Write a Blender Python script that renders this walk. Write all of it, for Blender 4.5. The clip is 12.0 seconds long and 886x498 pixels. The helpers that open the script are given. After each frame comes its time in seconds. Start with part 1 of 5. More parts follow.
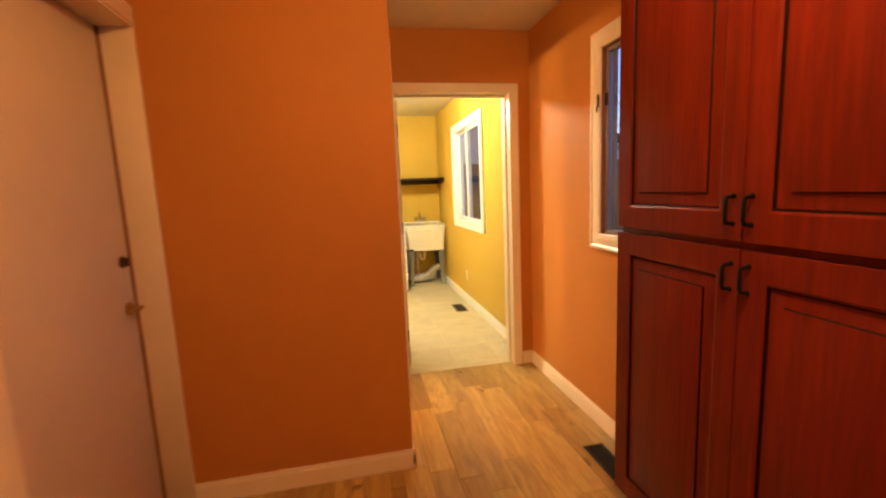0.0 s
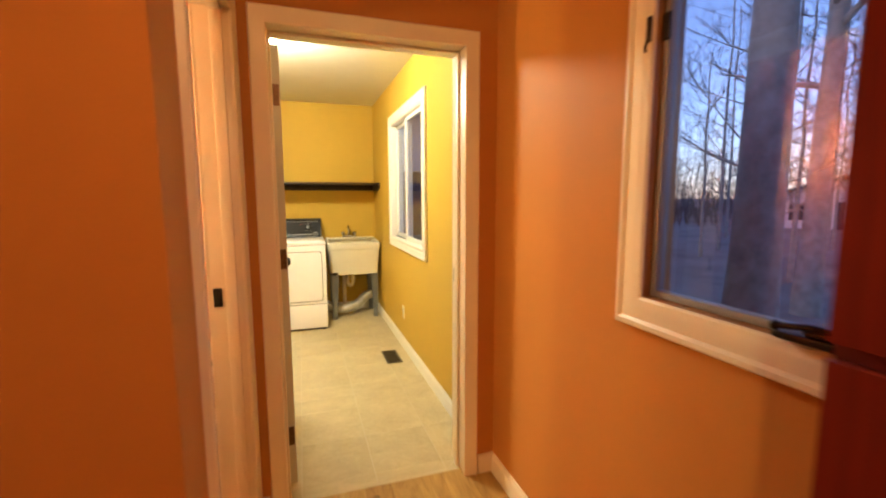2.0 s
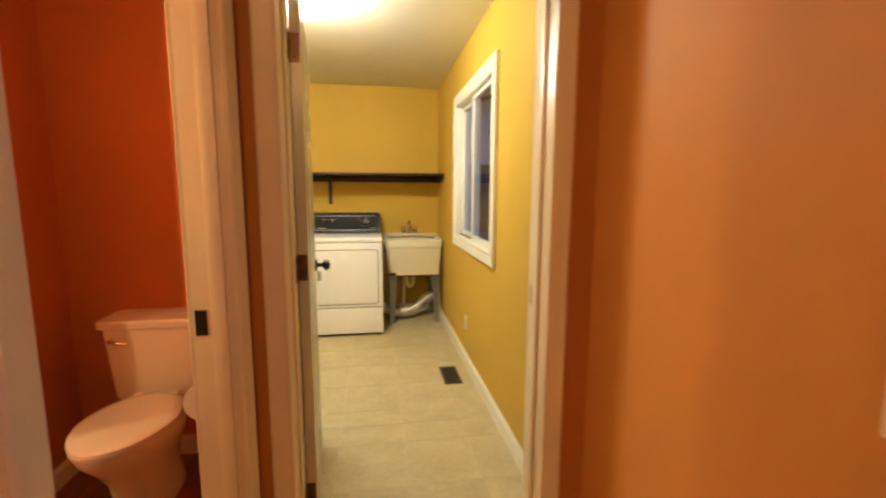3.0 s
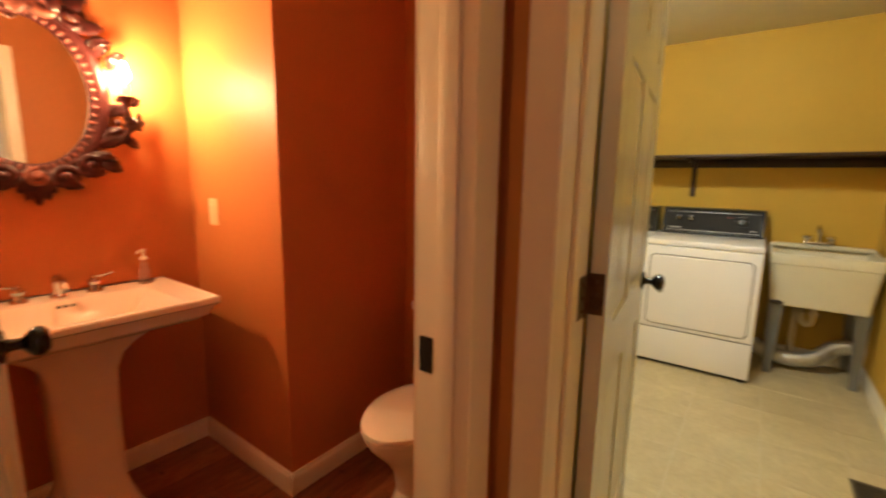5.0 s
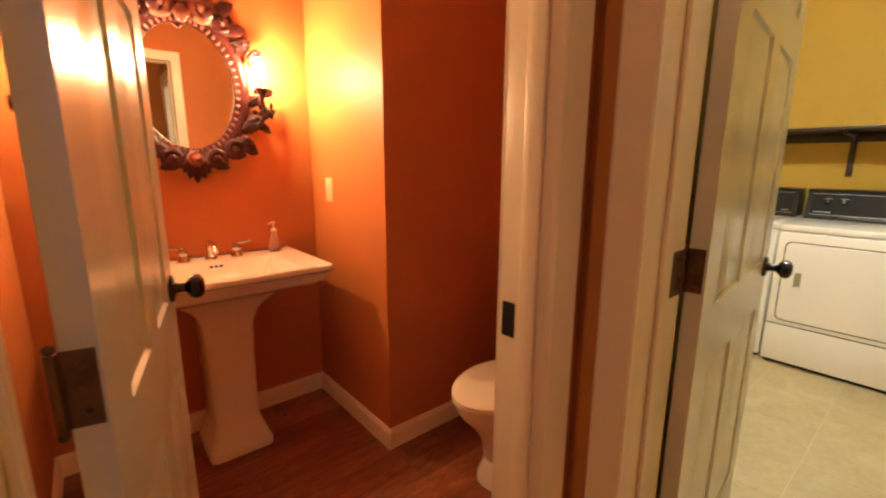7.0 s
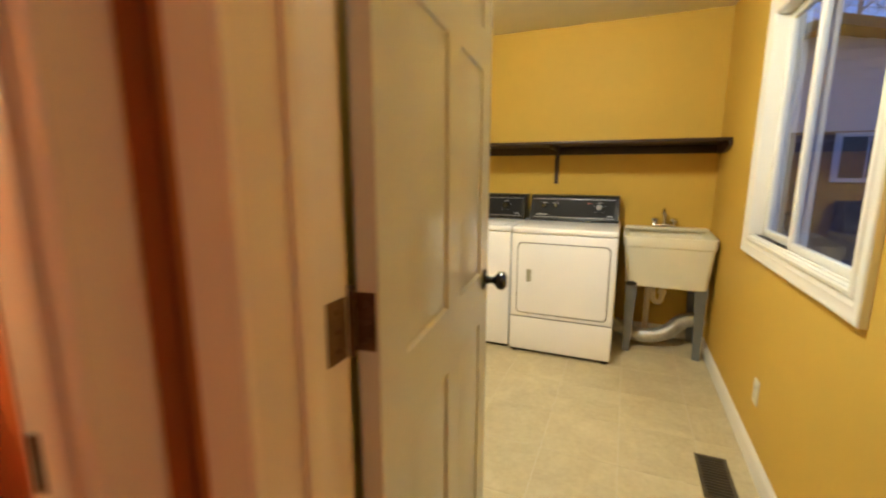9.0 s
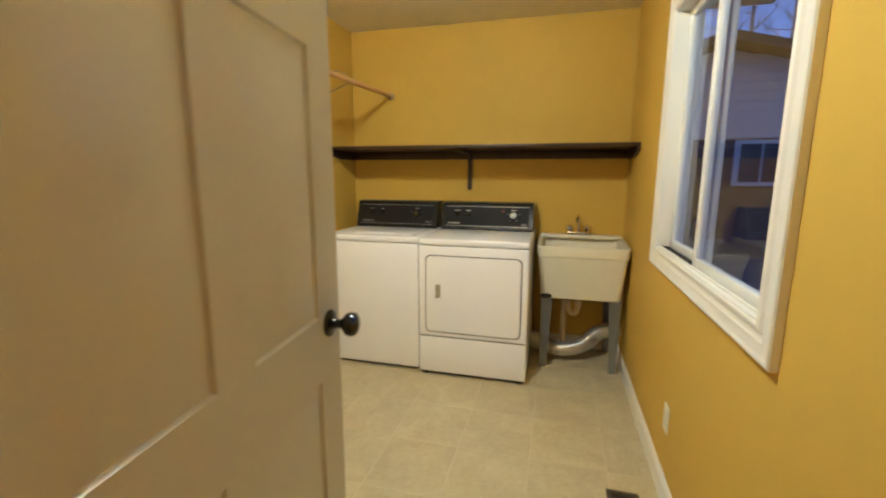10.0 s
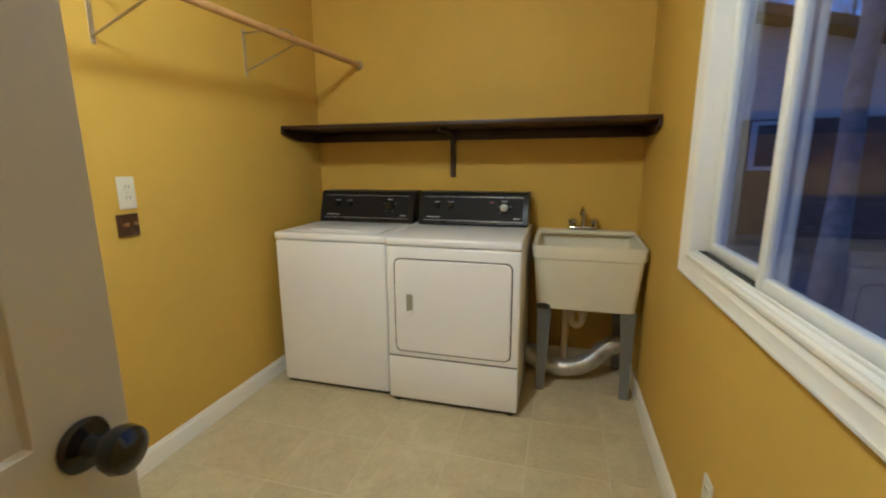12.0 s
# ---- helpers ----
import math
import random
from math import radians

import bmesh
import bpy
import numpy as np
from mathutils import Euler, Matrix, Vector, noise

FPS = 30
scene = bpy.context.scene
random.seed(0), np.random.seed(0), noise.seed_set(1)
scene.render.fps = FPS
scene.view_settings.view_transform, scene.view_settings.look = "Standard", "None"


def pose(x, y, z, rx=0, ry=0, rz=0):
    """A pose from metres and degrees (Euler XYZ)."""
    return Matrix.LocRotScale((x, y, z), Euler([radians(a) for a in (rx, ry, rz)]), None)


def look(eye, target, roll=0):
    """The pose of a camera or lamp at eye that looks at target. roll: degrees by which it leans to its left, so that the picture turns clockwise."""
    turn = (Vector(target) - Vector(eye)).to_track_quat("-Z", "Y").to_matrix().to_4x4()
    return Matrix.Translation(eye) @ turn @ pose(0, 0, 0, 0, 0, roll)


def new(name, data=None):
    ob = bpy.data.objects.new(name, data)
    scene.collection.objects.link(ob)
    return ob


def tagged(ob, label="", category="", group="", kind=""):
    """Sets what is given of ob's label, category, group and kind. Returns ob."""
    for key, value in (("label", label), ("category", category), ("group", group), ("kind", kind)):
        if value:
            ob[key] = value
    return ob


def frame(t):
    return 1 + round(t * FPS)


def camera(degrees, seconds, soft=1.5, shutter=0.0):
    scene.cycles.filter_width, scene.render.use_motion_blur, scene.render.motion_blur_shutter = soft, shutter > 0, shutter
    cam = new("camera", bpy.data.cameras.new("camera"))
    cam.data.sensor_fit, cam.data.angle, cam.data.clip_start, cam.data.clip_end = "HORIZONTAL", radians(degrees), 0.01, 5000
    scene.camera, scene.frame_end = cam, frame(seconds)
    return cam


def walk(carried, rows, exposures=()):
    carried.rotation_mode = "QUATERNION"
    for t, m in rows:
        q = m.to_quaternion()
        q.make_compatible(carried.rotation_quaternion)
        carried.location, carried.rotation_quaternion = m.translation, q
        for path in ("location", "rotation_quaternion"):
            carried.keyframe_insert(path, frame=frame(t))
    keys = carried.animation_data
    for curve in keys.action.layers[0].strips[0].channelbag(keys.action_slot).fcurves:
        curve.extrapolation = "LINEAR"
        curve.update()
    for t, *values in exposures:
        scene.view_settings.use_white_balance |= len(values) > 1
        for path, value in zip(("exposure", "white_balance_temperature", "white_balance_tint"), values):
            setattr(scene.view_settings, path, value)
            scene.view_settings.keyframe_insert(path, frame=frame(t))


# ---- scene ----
cam = camera(91.8, 12.0, soft=2.1, shutter=0.6)
PATH = [
    (0, (0.742, 0.429, 1.374), (1.135, 2.37, 1.096), -2.5),
    (0.5, (0.78, 0.724, 1.377), (1.346, 2.623, 1.104), -1.7),
    (1, (0.844, 1.034, 1.369), (1.58, 2.872, 1.08), -1.9),
    (1.5, (1.01, 1.315, 1.354), (1.724, 3.163, 1.082), -1.4),
    (2, (1.161, 1.594, 1.369), (1.784, 3.479, 1.13), -0.1),
    (2.5, (1.259, 1.892, 1.368), (1.792, 3.804, 1.117), 0.6),
    (2.7, (1.302, 1.995, 1.362), (1.765, 3.923, 1.101), 0.4),
    (4.3, (1.343, 2.608, 1.338), (0.686, 4.472, 1.027), 0.7),
    (4.5, (1.342, 2.667, 1.335), (0.537, 4.468, 1.008), 0.4),
    (5, (1.336, 2.738, 1.328), (0.167, 4.328, 1.006), 0.9),
    (5.5, (1.351, 2.738, 1.315), (-0.031, 4.143, 0.972), 0.7),
    (6, (1.367, 2.716, 1.307), (-0.124, 3.997, 0.94), 0.7),
    (6.5, (1.382, 2.71, 1.302), (-0.14, 3.948, 0.914), 0.3),
    (6.7, (1.389, 2.712, 1.301), (-0.137, 3.943, 0.91), 0.2),
    (8.3, (1.387, 2.944, 1.31), (0.326, 4.6, 0.942), 0.9),
    (8.5, (1.381, 2.99, 1.311), (0.406, 4.702, 0.965), 0.9),
    (9, (1.414, 3.129, 1.309), (0.647, 4.942, 0.957), 0.1),
    (9.5, (1.495, 3.344, 1.323), (0.843, 5.202, 0.971), -0.5),
    (10, (1.537, 3.511, 1.327), (1.033, 5.417, 0.989), 0.2),
    (10.5, (1.536, 3.681, 1.329), (1.169, 5.617, 0.991), -0.2),
    (11, (1.527, 3.816, 1.327), (1.208, 5.762, 0.994), 0.5),
    (11.5, (1.548, 3.947, 1.317), (1.162, 5.878, 0.968), -0.5),
    (12, (1.56, 4.072, 1.305), (1.041, 5.963, 0.913), -0.3),
]
EXPOSURES = [(0, 1.4, 6500, 9), (1.5, 1.3, 6400, 9), (2.5, 0.84, 6200, 9), (4.5, 0.38, 5700, 8), (5.5, 0.32, 5700, 9), (6.5, 0.45, 5700, 10), (8.5, 0.70, 5600, 9), (9.5, 0.52, 5250, 9), (10.5, 0.15, 5000, 9), (12, -0.05, 4750, 10)]
walk(cam, [(t, look(eye, target, roll)) for t, eye, target, roll in PATH], EXPOSURES)

# ---- world and lights ----
world = bpy.data.worlds.new("dusk")
scene.world = world
world.use_nodes = True
wn = world.node_tree
sky = wn.nodes.new("ShaderNodeTexSky")
sky.sky_type = "NISHITA"
sky.sun_disc = False
sky.dust_density = 0.3
sky.ozone_density = 4.0
sky.sun_elevation = radians(14.0)
sky.sun_rotation = radians(270)
dusk = wn.nodes.new("ShaderNodeMix")
dusk.data_type, dusk.blend_type = "RGBA", "MULTIPLY"
dusk.inputs[0].default_value = 1.0
dusk.inputs[7].default_value = (1.22, 0.95, 1.18, 1)
wn.links.new(sky.outputs[0], dusk.inputs[6])
wn.links.new(dusk.outputs[2], wn.nodes["Background"].inputs[0])
wn.nodes["Background"].inputs[1].default_value = 0.118
LAUNDRY_LAMP = 130.0
UNSEEN_HALL_LAMP = 52.0
SCONCE = 1420.0


# ---- materials ----
def nodes_of(name):
    m = bpy.data.materials.new(name)
    m.use_nodes = True
    t = m.node_tree
    return m, t, t.nodes["Principled BSDF"]


def coords(t, scale, rand=False):
    tc = t.nodes.new("ShaderNodeTexCoord")
    mp = t.nodes.new("ShaderNodeMapping")
    mp.inputs["Scale"].default_value = scale
    t.links.new(tc.outputs["Object"], mp.inputs["Vector"])
    if rand:
        oi = t.nodes.new("ShaderNodeObjectInfo")
        mul = t.nodes.new("ShaderNodeVectorMath")
        mul.operation = "SCALE"
        mul.inputs[0].default_value = (13.0, 29.0, 7.0)
        t.links.new(oi.outputs["Random"], mul.inputs["Scale"])
        t.links.new(mul.outputs[0], mp.inputs["Location"])
    return mp.outputs["Vector"]


def noise_of(t, vec, scale, detail=4, rough=0.55, distortion=0.0):
    n = t.nodes.new("ShaderNodeTexNoise")
    n.inputs["Scale"].default_value = scale
    n.inputs["Detail"].default_value = detail
    n.inputs["Roughness"].default_value = rough
    n.inputs["Distortion"].default_value = distortion
    t.links.new(vec, n.inputs["Vector"])
    return n.outputs["Fac"]


def ramp_of(t, fac, stops):
    r = t.nodes.new("ShaderNodeValToRGB")
    e = r.color_ramp.elements
    while len(e) < len(stops):
        e.new(0.5)
    for k, (pos, col) in zip(e, stops):
        k.position = pos
        k.color = (*col, 1)
    t.links.new(fac, r.inputs["Fac"])
    return r.outputs["Color"]


def mix_of(t, fac, a, b, mode="MIX"):
    m = t.nodes.new("ShaderNodeMix")
    m.data_type = "RGBA"
    m.blend_type = mode
    for k, v in ((0, fac), (6, a), (7, b)):
        if isinstance(v, (int, float)):
            m.inputs[k].default_value = v
        elif isinstance(v, tuple):
            m.inputs[k].default_value = (*v, 1)
        else:
            t.links.new(v, m.inputs[k])
    return m.outputs[2]


def bump_of(t, p, height, strength, dist=0.001):
    b = t.nodes.new("ShaderNodeBump")
    b.inputs["Strength"].default_value = strength
    b.inputs["Distance"].default_value = dist
    t.links.new(height, b.inputs["Height"])
    t.links.new(b.outputs["Normal"], p.inputs["Normal"])


def surface(name, col, rough=0.5, metal=0.0, var=0.08, big=2.0, fine=120.0, bump=0.1, rvar=0.1, spec=0.5):
    """Paint, plastic or metal: two scales of variation in colour and gloss, and a fine relief."""
    m, t, p = nodes_of(name)
    v = coords(t, (1, 1, 1))
    a = noise_of(t, v, big, 3)
    f = noise_of(t, v, fine, 3)
    lo = tuple(c * (1 - var) for c in col)
    hi = tuple(min(1, c * (1 + var)) for c in col)
    c1 = ramp_of(t, a, ((0.3, lo), (0.7, hi)))
    c2 = mix_of(t, 0.25 * min(1, var * 8), c1, ramp_of(t, f, ((0.35, lo), (0.65, hi))))
    t.links.new(c2, p.inputs["Base Color"])
    r = t.nodes.new("ShaderNodeMapRange")
    r.inputs["To Min"].default_value = max(0.02, rough - rvar)
    r.inputs["To Max"].default_value = min(1, rough + rvar)
    t.links.new(a, r.inputs["Value"])
    t.links.new(r.outputs[0], p.inputs["Roughness"])
    p.inputs["Metallic"].default_value = metal
    p.inputs["Specular IOR Level"].default_value = spec
    if bump:
        bump_of(t, p, f, bump)
    return m


def wall_paint(name, col, rough, spec=0.2):
    """Roller-coated wall paint: an orange-peel relief, faint patches and scuffs."""
    m, t, p = nodes_of(name)
    v = coords(t, (1, 1, 1))
    a = noise_of(t, v, 1.3, 3)
    b = noise_of(t, v, 9.0, 5, 0.65)
    peel = noise_of(t, v, 210.0, 3)
    c = ramp_of(t, a, ((0.3, tuple(k * 0.94 for k in col)), (0.7, tuple(k * 1.04 for k in col))))
    c = mix_of(t, 0.35, c, ramp_of(t, b, ((0.3, tuple(k * 0.93 for k in col)), (0.7, tuple(k * 1.04 for k in col)))))
    t.links.new(c, p.inputs["Base Color"])
    r = t.nodes.new("ShaderNodeMapRange")
    r.inputs["To Min"].default_value = rough - 0.07
    r.inputs["To Max"].default_value = rough + 0.07
    t.links.new(b, r.inputs["Value"])
    t.links.new(r.outputs[0], p.inputs["Roughness"])
    p.inputs["Specular IOR Level"].default_value = spec
    bump_of(t, p, peel, 0.22, 0.0012)
    return m


def plank_wood(name, dark, mid, light, rough):
    m, t, p = nodes_of(name)
    v = coords(t, (1, 1, 1), True)
    st = t.nodes.new("ShaderNodeMapping")
    st.inputs["Scale"].default_value = (11, 1.5, 1)
    t.links.new(v, st.inputs["Vector"])
    g = noise_of(t, st.outputs[0], 2.2, 7, 0.6, 0.9)
    st2 = t.nodes.new("ShaderNodeMapping")
    st2.inputs["Scale"].default_value = (160, 5, 1)
    t.links.new(v, st2.inputs["Vector"])
    f = noise_of(t, st2.outputs[0], 2.0, 4)
    c = ramp_of(t, g, ((0.25, dark), (0.5, mid), (0.78, light)))
    c = mix_of(t, 0.16, c, ramp_of(t, f, ((0.35, dark), (0.6, light))))
    oi = t.nodes.new("ShaderNodeObjectInfo")
    tone = ramp_of(t, oi.outputs["Random"], ((0.0, (0.70, 0.62, 0.54)), (0.3, (0.88, 0.85, 0.80)), (0.7, (1.05, 1.04, 1.0)), (1.0, (1.25, 1.24, 1.16))))
    c = mix_of(t, 1.0, c, tone, "MULTIPLY")
    spot = noise_of(t, v, 7.0, 2)
    c = mix_of(t, ramp_of(t, spot, ((0.68, (0, 0, 0)), (0.75, (0.75, 0.75, 0.75)))), c, tuple(k * 0.35 for k in dark))
    t.links.new(c, p.inputs["Base Color"])
    r = t.nodes.new("ShaderNodeMapRange")
    r.inputs["To Min"].default_value = rough - 0.08
    r.inputs["To Max"].default_value = rough + 0.14
    t.links.new(g, r.inputs["Value"])
    t.links.new(r.outputs[0], p.inputs["Roughness"])
    bump_of(t, p, f, 0.15, 0.0006)
    return m


def cherry_wood(name):
    """Cherry-stained cabinet wood with the grain along z."""
    m, t, p = nodes_of(name)
    v = coords(t, (14, 14, 0.9))
    g = noise_of(t, v, 2.0, 7, 0.62, 1.3)
    v2 = coords(t, (180, 180, 5))
    f = noise_of(t, v2, 1.5, 3)
    v3 = coords(t, (2.2, 2.2, 1.0))
    b = noise_of(t, v3, 2.0, 3)
    c = ramp_of(t, g, ((0.25, (0.062, 0.005, 0.004)), (0.5, (0.150, 0.011, 0.006)), (0.8, (0.32, 0.034, 0.013))))
    c = mix_of(t, 0.35, c, ramp_of(t, f, ((0.3, (0.045, 0.006, 0.004)), (0.7, (0.19, 0.026, 0.010)))))
    c = mix_of(t, 0.3, c, ramp_of(t, b, ((0.2, (0.10, 0.010, 0.005)), (0.8, (0.27, 0.027, 0.012)))))
    t.links.new(c, p.inputs["Base Color"])
    r = t.nodes.new("ShaderNodeMapRange")
    r.inputs["To Min"].default_value = 0.33
    r.inputs["To Max"].default_value = 0.40
    p.inputs["Specular IOR Level"].default_value = 0.28
    t.links.new(f, r.inputs["Value"])
    t.links.new(r.outputs[0], p.inputs["Roughness"])
    bump_of(t, p, f, 0.12, 0.0005)
    return m


def tile_stone(name):
    """Beige mottled floor tile, each with its own tone."""
    m, t, p = nodes_of(name)
    v = coords(t, (1, 1, 1), True)
    a = noise_of(t, v, 5.0, 6, 0.65, 0.6)
    b = noise_of(t, v, 38.0, 4, 0.6)
    c = ramp_of(t, a, ((0.30, (0.44, 0.370, 0.215)), (0.5, (0.53, 0.457, 0.275)), (0.70, (0.63, 0.555, 0.350))))
    c = mix_of(t, 0.3, c, ramp_of(t, b, ((0.3, (0.40, 0.32, 0.17)), (0.7, (0.62, 0.54, 0.33)))))
    oi = t.nodes.new("ShaderNodeObjectInfo")
    c = mix_of(t, 1.0, c, ramp_of(t, oi.outputs["Random"], ((0.0, (0.97, 0.965, 0.96)), (1.0, (1.04, 1.04, 1.04)))), "MULTIPLY")
    t.links.new(c, p.inputs["Base Color"])
    r = t.nodes.new("ShaderNodeMapRange")
    r.inputs["To Min"].default_value = 0.30
    r.inputs["To Max"].default_value = 0.52
    t.links.new(a, r.inputs["Value"])
    t.links.new(r.outputs[0], p.inputs["Roughness"])
    bump_of(t, p, a, 0.12, 0.002)
    return m


def glow(name, col, strength):
    m = bpy.data.materials.new(name)
    m.use_nodes = True
    t = m.node_tree
    t.nodes.remove(t.nodes["Principled BSDF"])
    e = t.nodes.new("ShaderNodeEmission")
    e.inputs[0].default_value = (*col, 1)
    e.inputs[1].default_value = strength
    t.links.new(e.outputs[0], t.nodes["Material Output"].inputs[0])
    return m


def clear_glass(name, rough=0.0):
    """A thin pane: clear through, with a mirror gloss that grows to the edge of view."""
    m = bpy.data.materials.new(name)
    m.use_nodes = True
    t = m.node_tree
    t.nodes.remove(t.nodes["Principled BSDF"])
    tr = t.nodes.new("ShaderNodeBsdfTransparent")
    tr.inputs[0].default_value = (0.93, 0.95, 0.96, 1)
    gl = t.nodes.new("ShaderNodeBsdfGlossy")
    gl.inputs["Roughness"].default_value = rough
    fr = t.nodes.new("ShaderNodeFresnel")
    fr.inputs[0].default_value = 1.85
    mx = t.nodes.new("ShaderNodeMixShader")
    t.links.new(fr.outputs[0], mx.inputs[0])
    t.links.new(tr.outputs[0], mx.inputs[1])
    t.links.new(gl.outputs[0], mx.inputs[2])
    t.links.new(mx.outputs[0], t.nodes["Material Output"].inputs[0])
    return m


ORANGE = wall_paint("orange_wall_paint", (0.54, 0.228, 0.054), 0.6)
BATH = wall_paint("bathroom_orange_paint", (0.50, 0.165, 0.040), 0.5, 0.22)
IRON = surface("black_iron", (0.006, 0.006, 0.006), 0.55, 0, 0.2, 10, 200, 0.05, 0.08, 0.2)
YELLOW = wall_paint("yellow_wall_paint", (0.61, 0.405, 0.060), 0.58)
CEIL = wall_paint("ceiling_paint", (0.78, 0.74, 0.64), 0.7)
TRIM = surface("trim_paint", (0.80, 0.69, 0.52), 0.34, 0, 0.04, 3.0, 160, 0.05, 0.06)
WHITE_TRIM = surface("white_trim_paint", (0.82, 0.79, 0.70), 0.36, 0, 0.03, 3.0, 160, 0.05, 0.06)
DOOR_PAINT = surface("door_paint", (0.58, 0.555, 0.455), 0.25, 0, 0.015, 1.2, 220, 0.05, 0.03)
ENTRY_PAINT = surface("entry_door_paint", (0.62, 0.51, 0.40), 0.45, 0, 0.05, 2.0, 90, 0.08, 0.06)
OAK = plank_wood("oak_plank", (0.25, 0.135, 0.036), (0.46, 0.295, 0.085), (0.62, 0.445, 0.16), 0.36)
SUBFLOOR = surface("plank_gap", (0.045, 0.022, 0.010), 0.8)
TILE = tile_stone("beige_tile")
GROUT = surface("tile_grout", (0.60, 0.54, 0.385), 0.6, 0, 0.12, 6.0, 200, 0.3)
CHERRY = cherry_wood("cherry_cabinet_wood")
GLAZE = surface("dark_groove_glaze", (0.014, 0.003, 0.002), 0.6, 0, 0.3, 10, 120, 0.1, 0.1, 0.15)
REDWOOD = plank_wood("dark_red_plank", (0.115, 0.030, 0.012), (0.24, 0.074, 0.029), (0.37, 0.145, 0.057), 0.34)
BRONZE = surface("dark_bronze", (0.030, 0.022, 0.018), 0.34, 0.7, 0.3, 20, 200, 0.05)
HINGE = surface("worn_bronze", (0.13, 0.075, 0.045), 0.38, 0.85, 0.35, 30, 200, 0.08)
# tan plastic, darkened to carry the shade inside the dryer's pull
RECESS_SHADE = surface("pull_recess_shade", (0.30, 0.285, 0.20), 0.5, 0, 0.05)
BLACK = surface("black_enamel", (0.010, 0.010, 0.010), 0.16, 0, 0.2, 10, 200, 0.02, 0.05)
BRASS = surface("aged_brass", (0.42, 0.24, 0.10), 0.32, 0.9, 0.2, 20, 200, 0.05)
CHROME = surface("chrome", (0.62, 0.62, 0.62), 0.12, 1.0, 0.04, 8, 200, 0.02, 0.04)
ENAMEL = surface("white_appliance_enamel", (0.88, 0.875, 0.88), 0.25, 0, 0.025, 2.0, 240, 0.04, 0.05)
CONSOLE_BLACK = surface("console_black_plastic", (0.009, 0.009, 0.010), 0.30, 0, 0.2, 10, 220, 0.04, 0.1, 0.25)
CONSOLE_STRIP = surface("console_strip_metal", (0.30, 0.30, 0.31), 0.35, 0.3, 0.1)
CONSOLE_FACE = surface("console_grey_face", (0.014, 0.013, 0.014), 0.50, 0.0, 0.15, 5, 240, 0.03, 0.05, 0.12)
CONSOLE_MARK = surface("console_print", (0.50, 0.50, 0.50), 0.5, 0, 0.02)
RED_MARK = surface("console_red_print", (0.30, 0.05, 0.04), 0.5, 0, 0.02)
TUB = surface("tub_plastic", (0.72, 0.68, 0.52), 0.42, 0, 0.05, 4, 160, 0.08)
LEG_STEEL = surface("grey_leg_steel", (0.20, 0.215, 0.235), 0.42, 0.5, 0.1, 6, 150, 0.06)
PVC = surface("cream_pipe_plastic", (0.72, 0.62, 0.42), 0.45, 0, 0.06)
DUCT = surface("foil_duct", (0.62, 0.61, 0.58), 0.36, 0.85, 0.15, 20, 120, 0.3)
SHELF_WOOD = surface("dark_stained_shelf_wood", (0.035, 0.017, 0.011), 0.42, 0, 0.35, 6, 90, 0.15)
ROD_WOOD = surface("pine_dowel", (0.55, 0.32, 0.12), 0.45, 0, 0.15, 9, 120, 0.1)
BRACKET_METAL = surface("zinc_bracket", (0.50, 0.42, 0.26), 0.38, 0.7, 0.15)
SWITCH = surface("almond_switch_plastic", (0.74, 0.50, 0.27), 0.38, 0, 0.03)
PLATE = surface("cream_plate_plastic", (0.74, 0.70, 0.56), 0.35, 0, 0.03)
SLOT = surface("dark_slot", (0.02, 0.017, 0.013), 0.7, 0, 0.1)
VENT = surface("brown_vent_metal", (0.10, 0.085, 0.060), 0.45, 0.5, 0.25, 12, 150, 0.08)
VENT_DARK = surface("black_vent_metal", (0.022, 0.018, 0.014), 0.45, 0.4, 0.25, 12, 150, 0.08)
PORCELAIN = surface("bone_porcelain", (0.78, 0.70, 0.58), 0.12, 0, 0.02, 3, 200, 0.01, 0.04)
RESIN = surface("mahogany_carved_resin", (0.040, 0.007, 0.006), 0.34, 0.0, 0.5, 14, 90, 0.2, 0.1, 0.25)
RESIN_WORN = surface("rubbed_carved_rim", (0.17, 0.045, 0.026), 0.46, 0.0, 0.3, 14, 90, 0.2, 0.08, 0.25)
CANDLE = surface("candle_sleeve", (0.70, 0.55, 0.33), 0.5, 0, 0.05)
PAPER = surface("tissue_paper", (0.80, 0.76, 0.70), 0.9, 0, 0.03, 5, 120, 0.3)
CLEAR = clear_glass("window_glass")
THROUGH = bpy.data.materials.new("window_glass_core")
THROUGH.use_nodes = True
THROUGH.node_tree.nodes.remove(THROUGH.node_tree.nodes["Principled BSDF"])
through_bsdf = THROUGH.node_tree.nodes.new("ShaderNodeBsdfTransparent")
THROUGH.node_tree.links.new(through_bsdf.outputs[0], THROUGH.node_tree.nodes["Material Output"].inputs[0])
SOAP, soap_tree, soap_bsdf = nodes_of("soap_bottle_glass")
soap_bsdf.inputs["Base Color"].default_value = (0.93, 0.90, 0.84, 1)
soap_bsdf.inputs["Transmission Weight"].default_value = 0.9
soap_bsdf.inputs["IOR"].default_value = 1.2
soap_bsdf.inputs["Roughness"].default_value = 0.12
LAMP_GLOW = glow("laundry_lamp_glass", (1.0, 0.925, 0.70), LAUNDRY_LAMP)
UNSEEN_HALL_GLOW = glow("unseen_hall_lamp_glass", (1.0, 0.48, 0.17), UNSEEN_HALL_LAMP)
BULB_GLOW = glow("candle_bulb", (1.0, 0.655, 0.28), SCONCE)
SASH = surface("window_sash_vinyl", (0.26, 0.24, 0.25), 0.42, 0, 0.05)
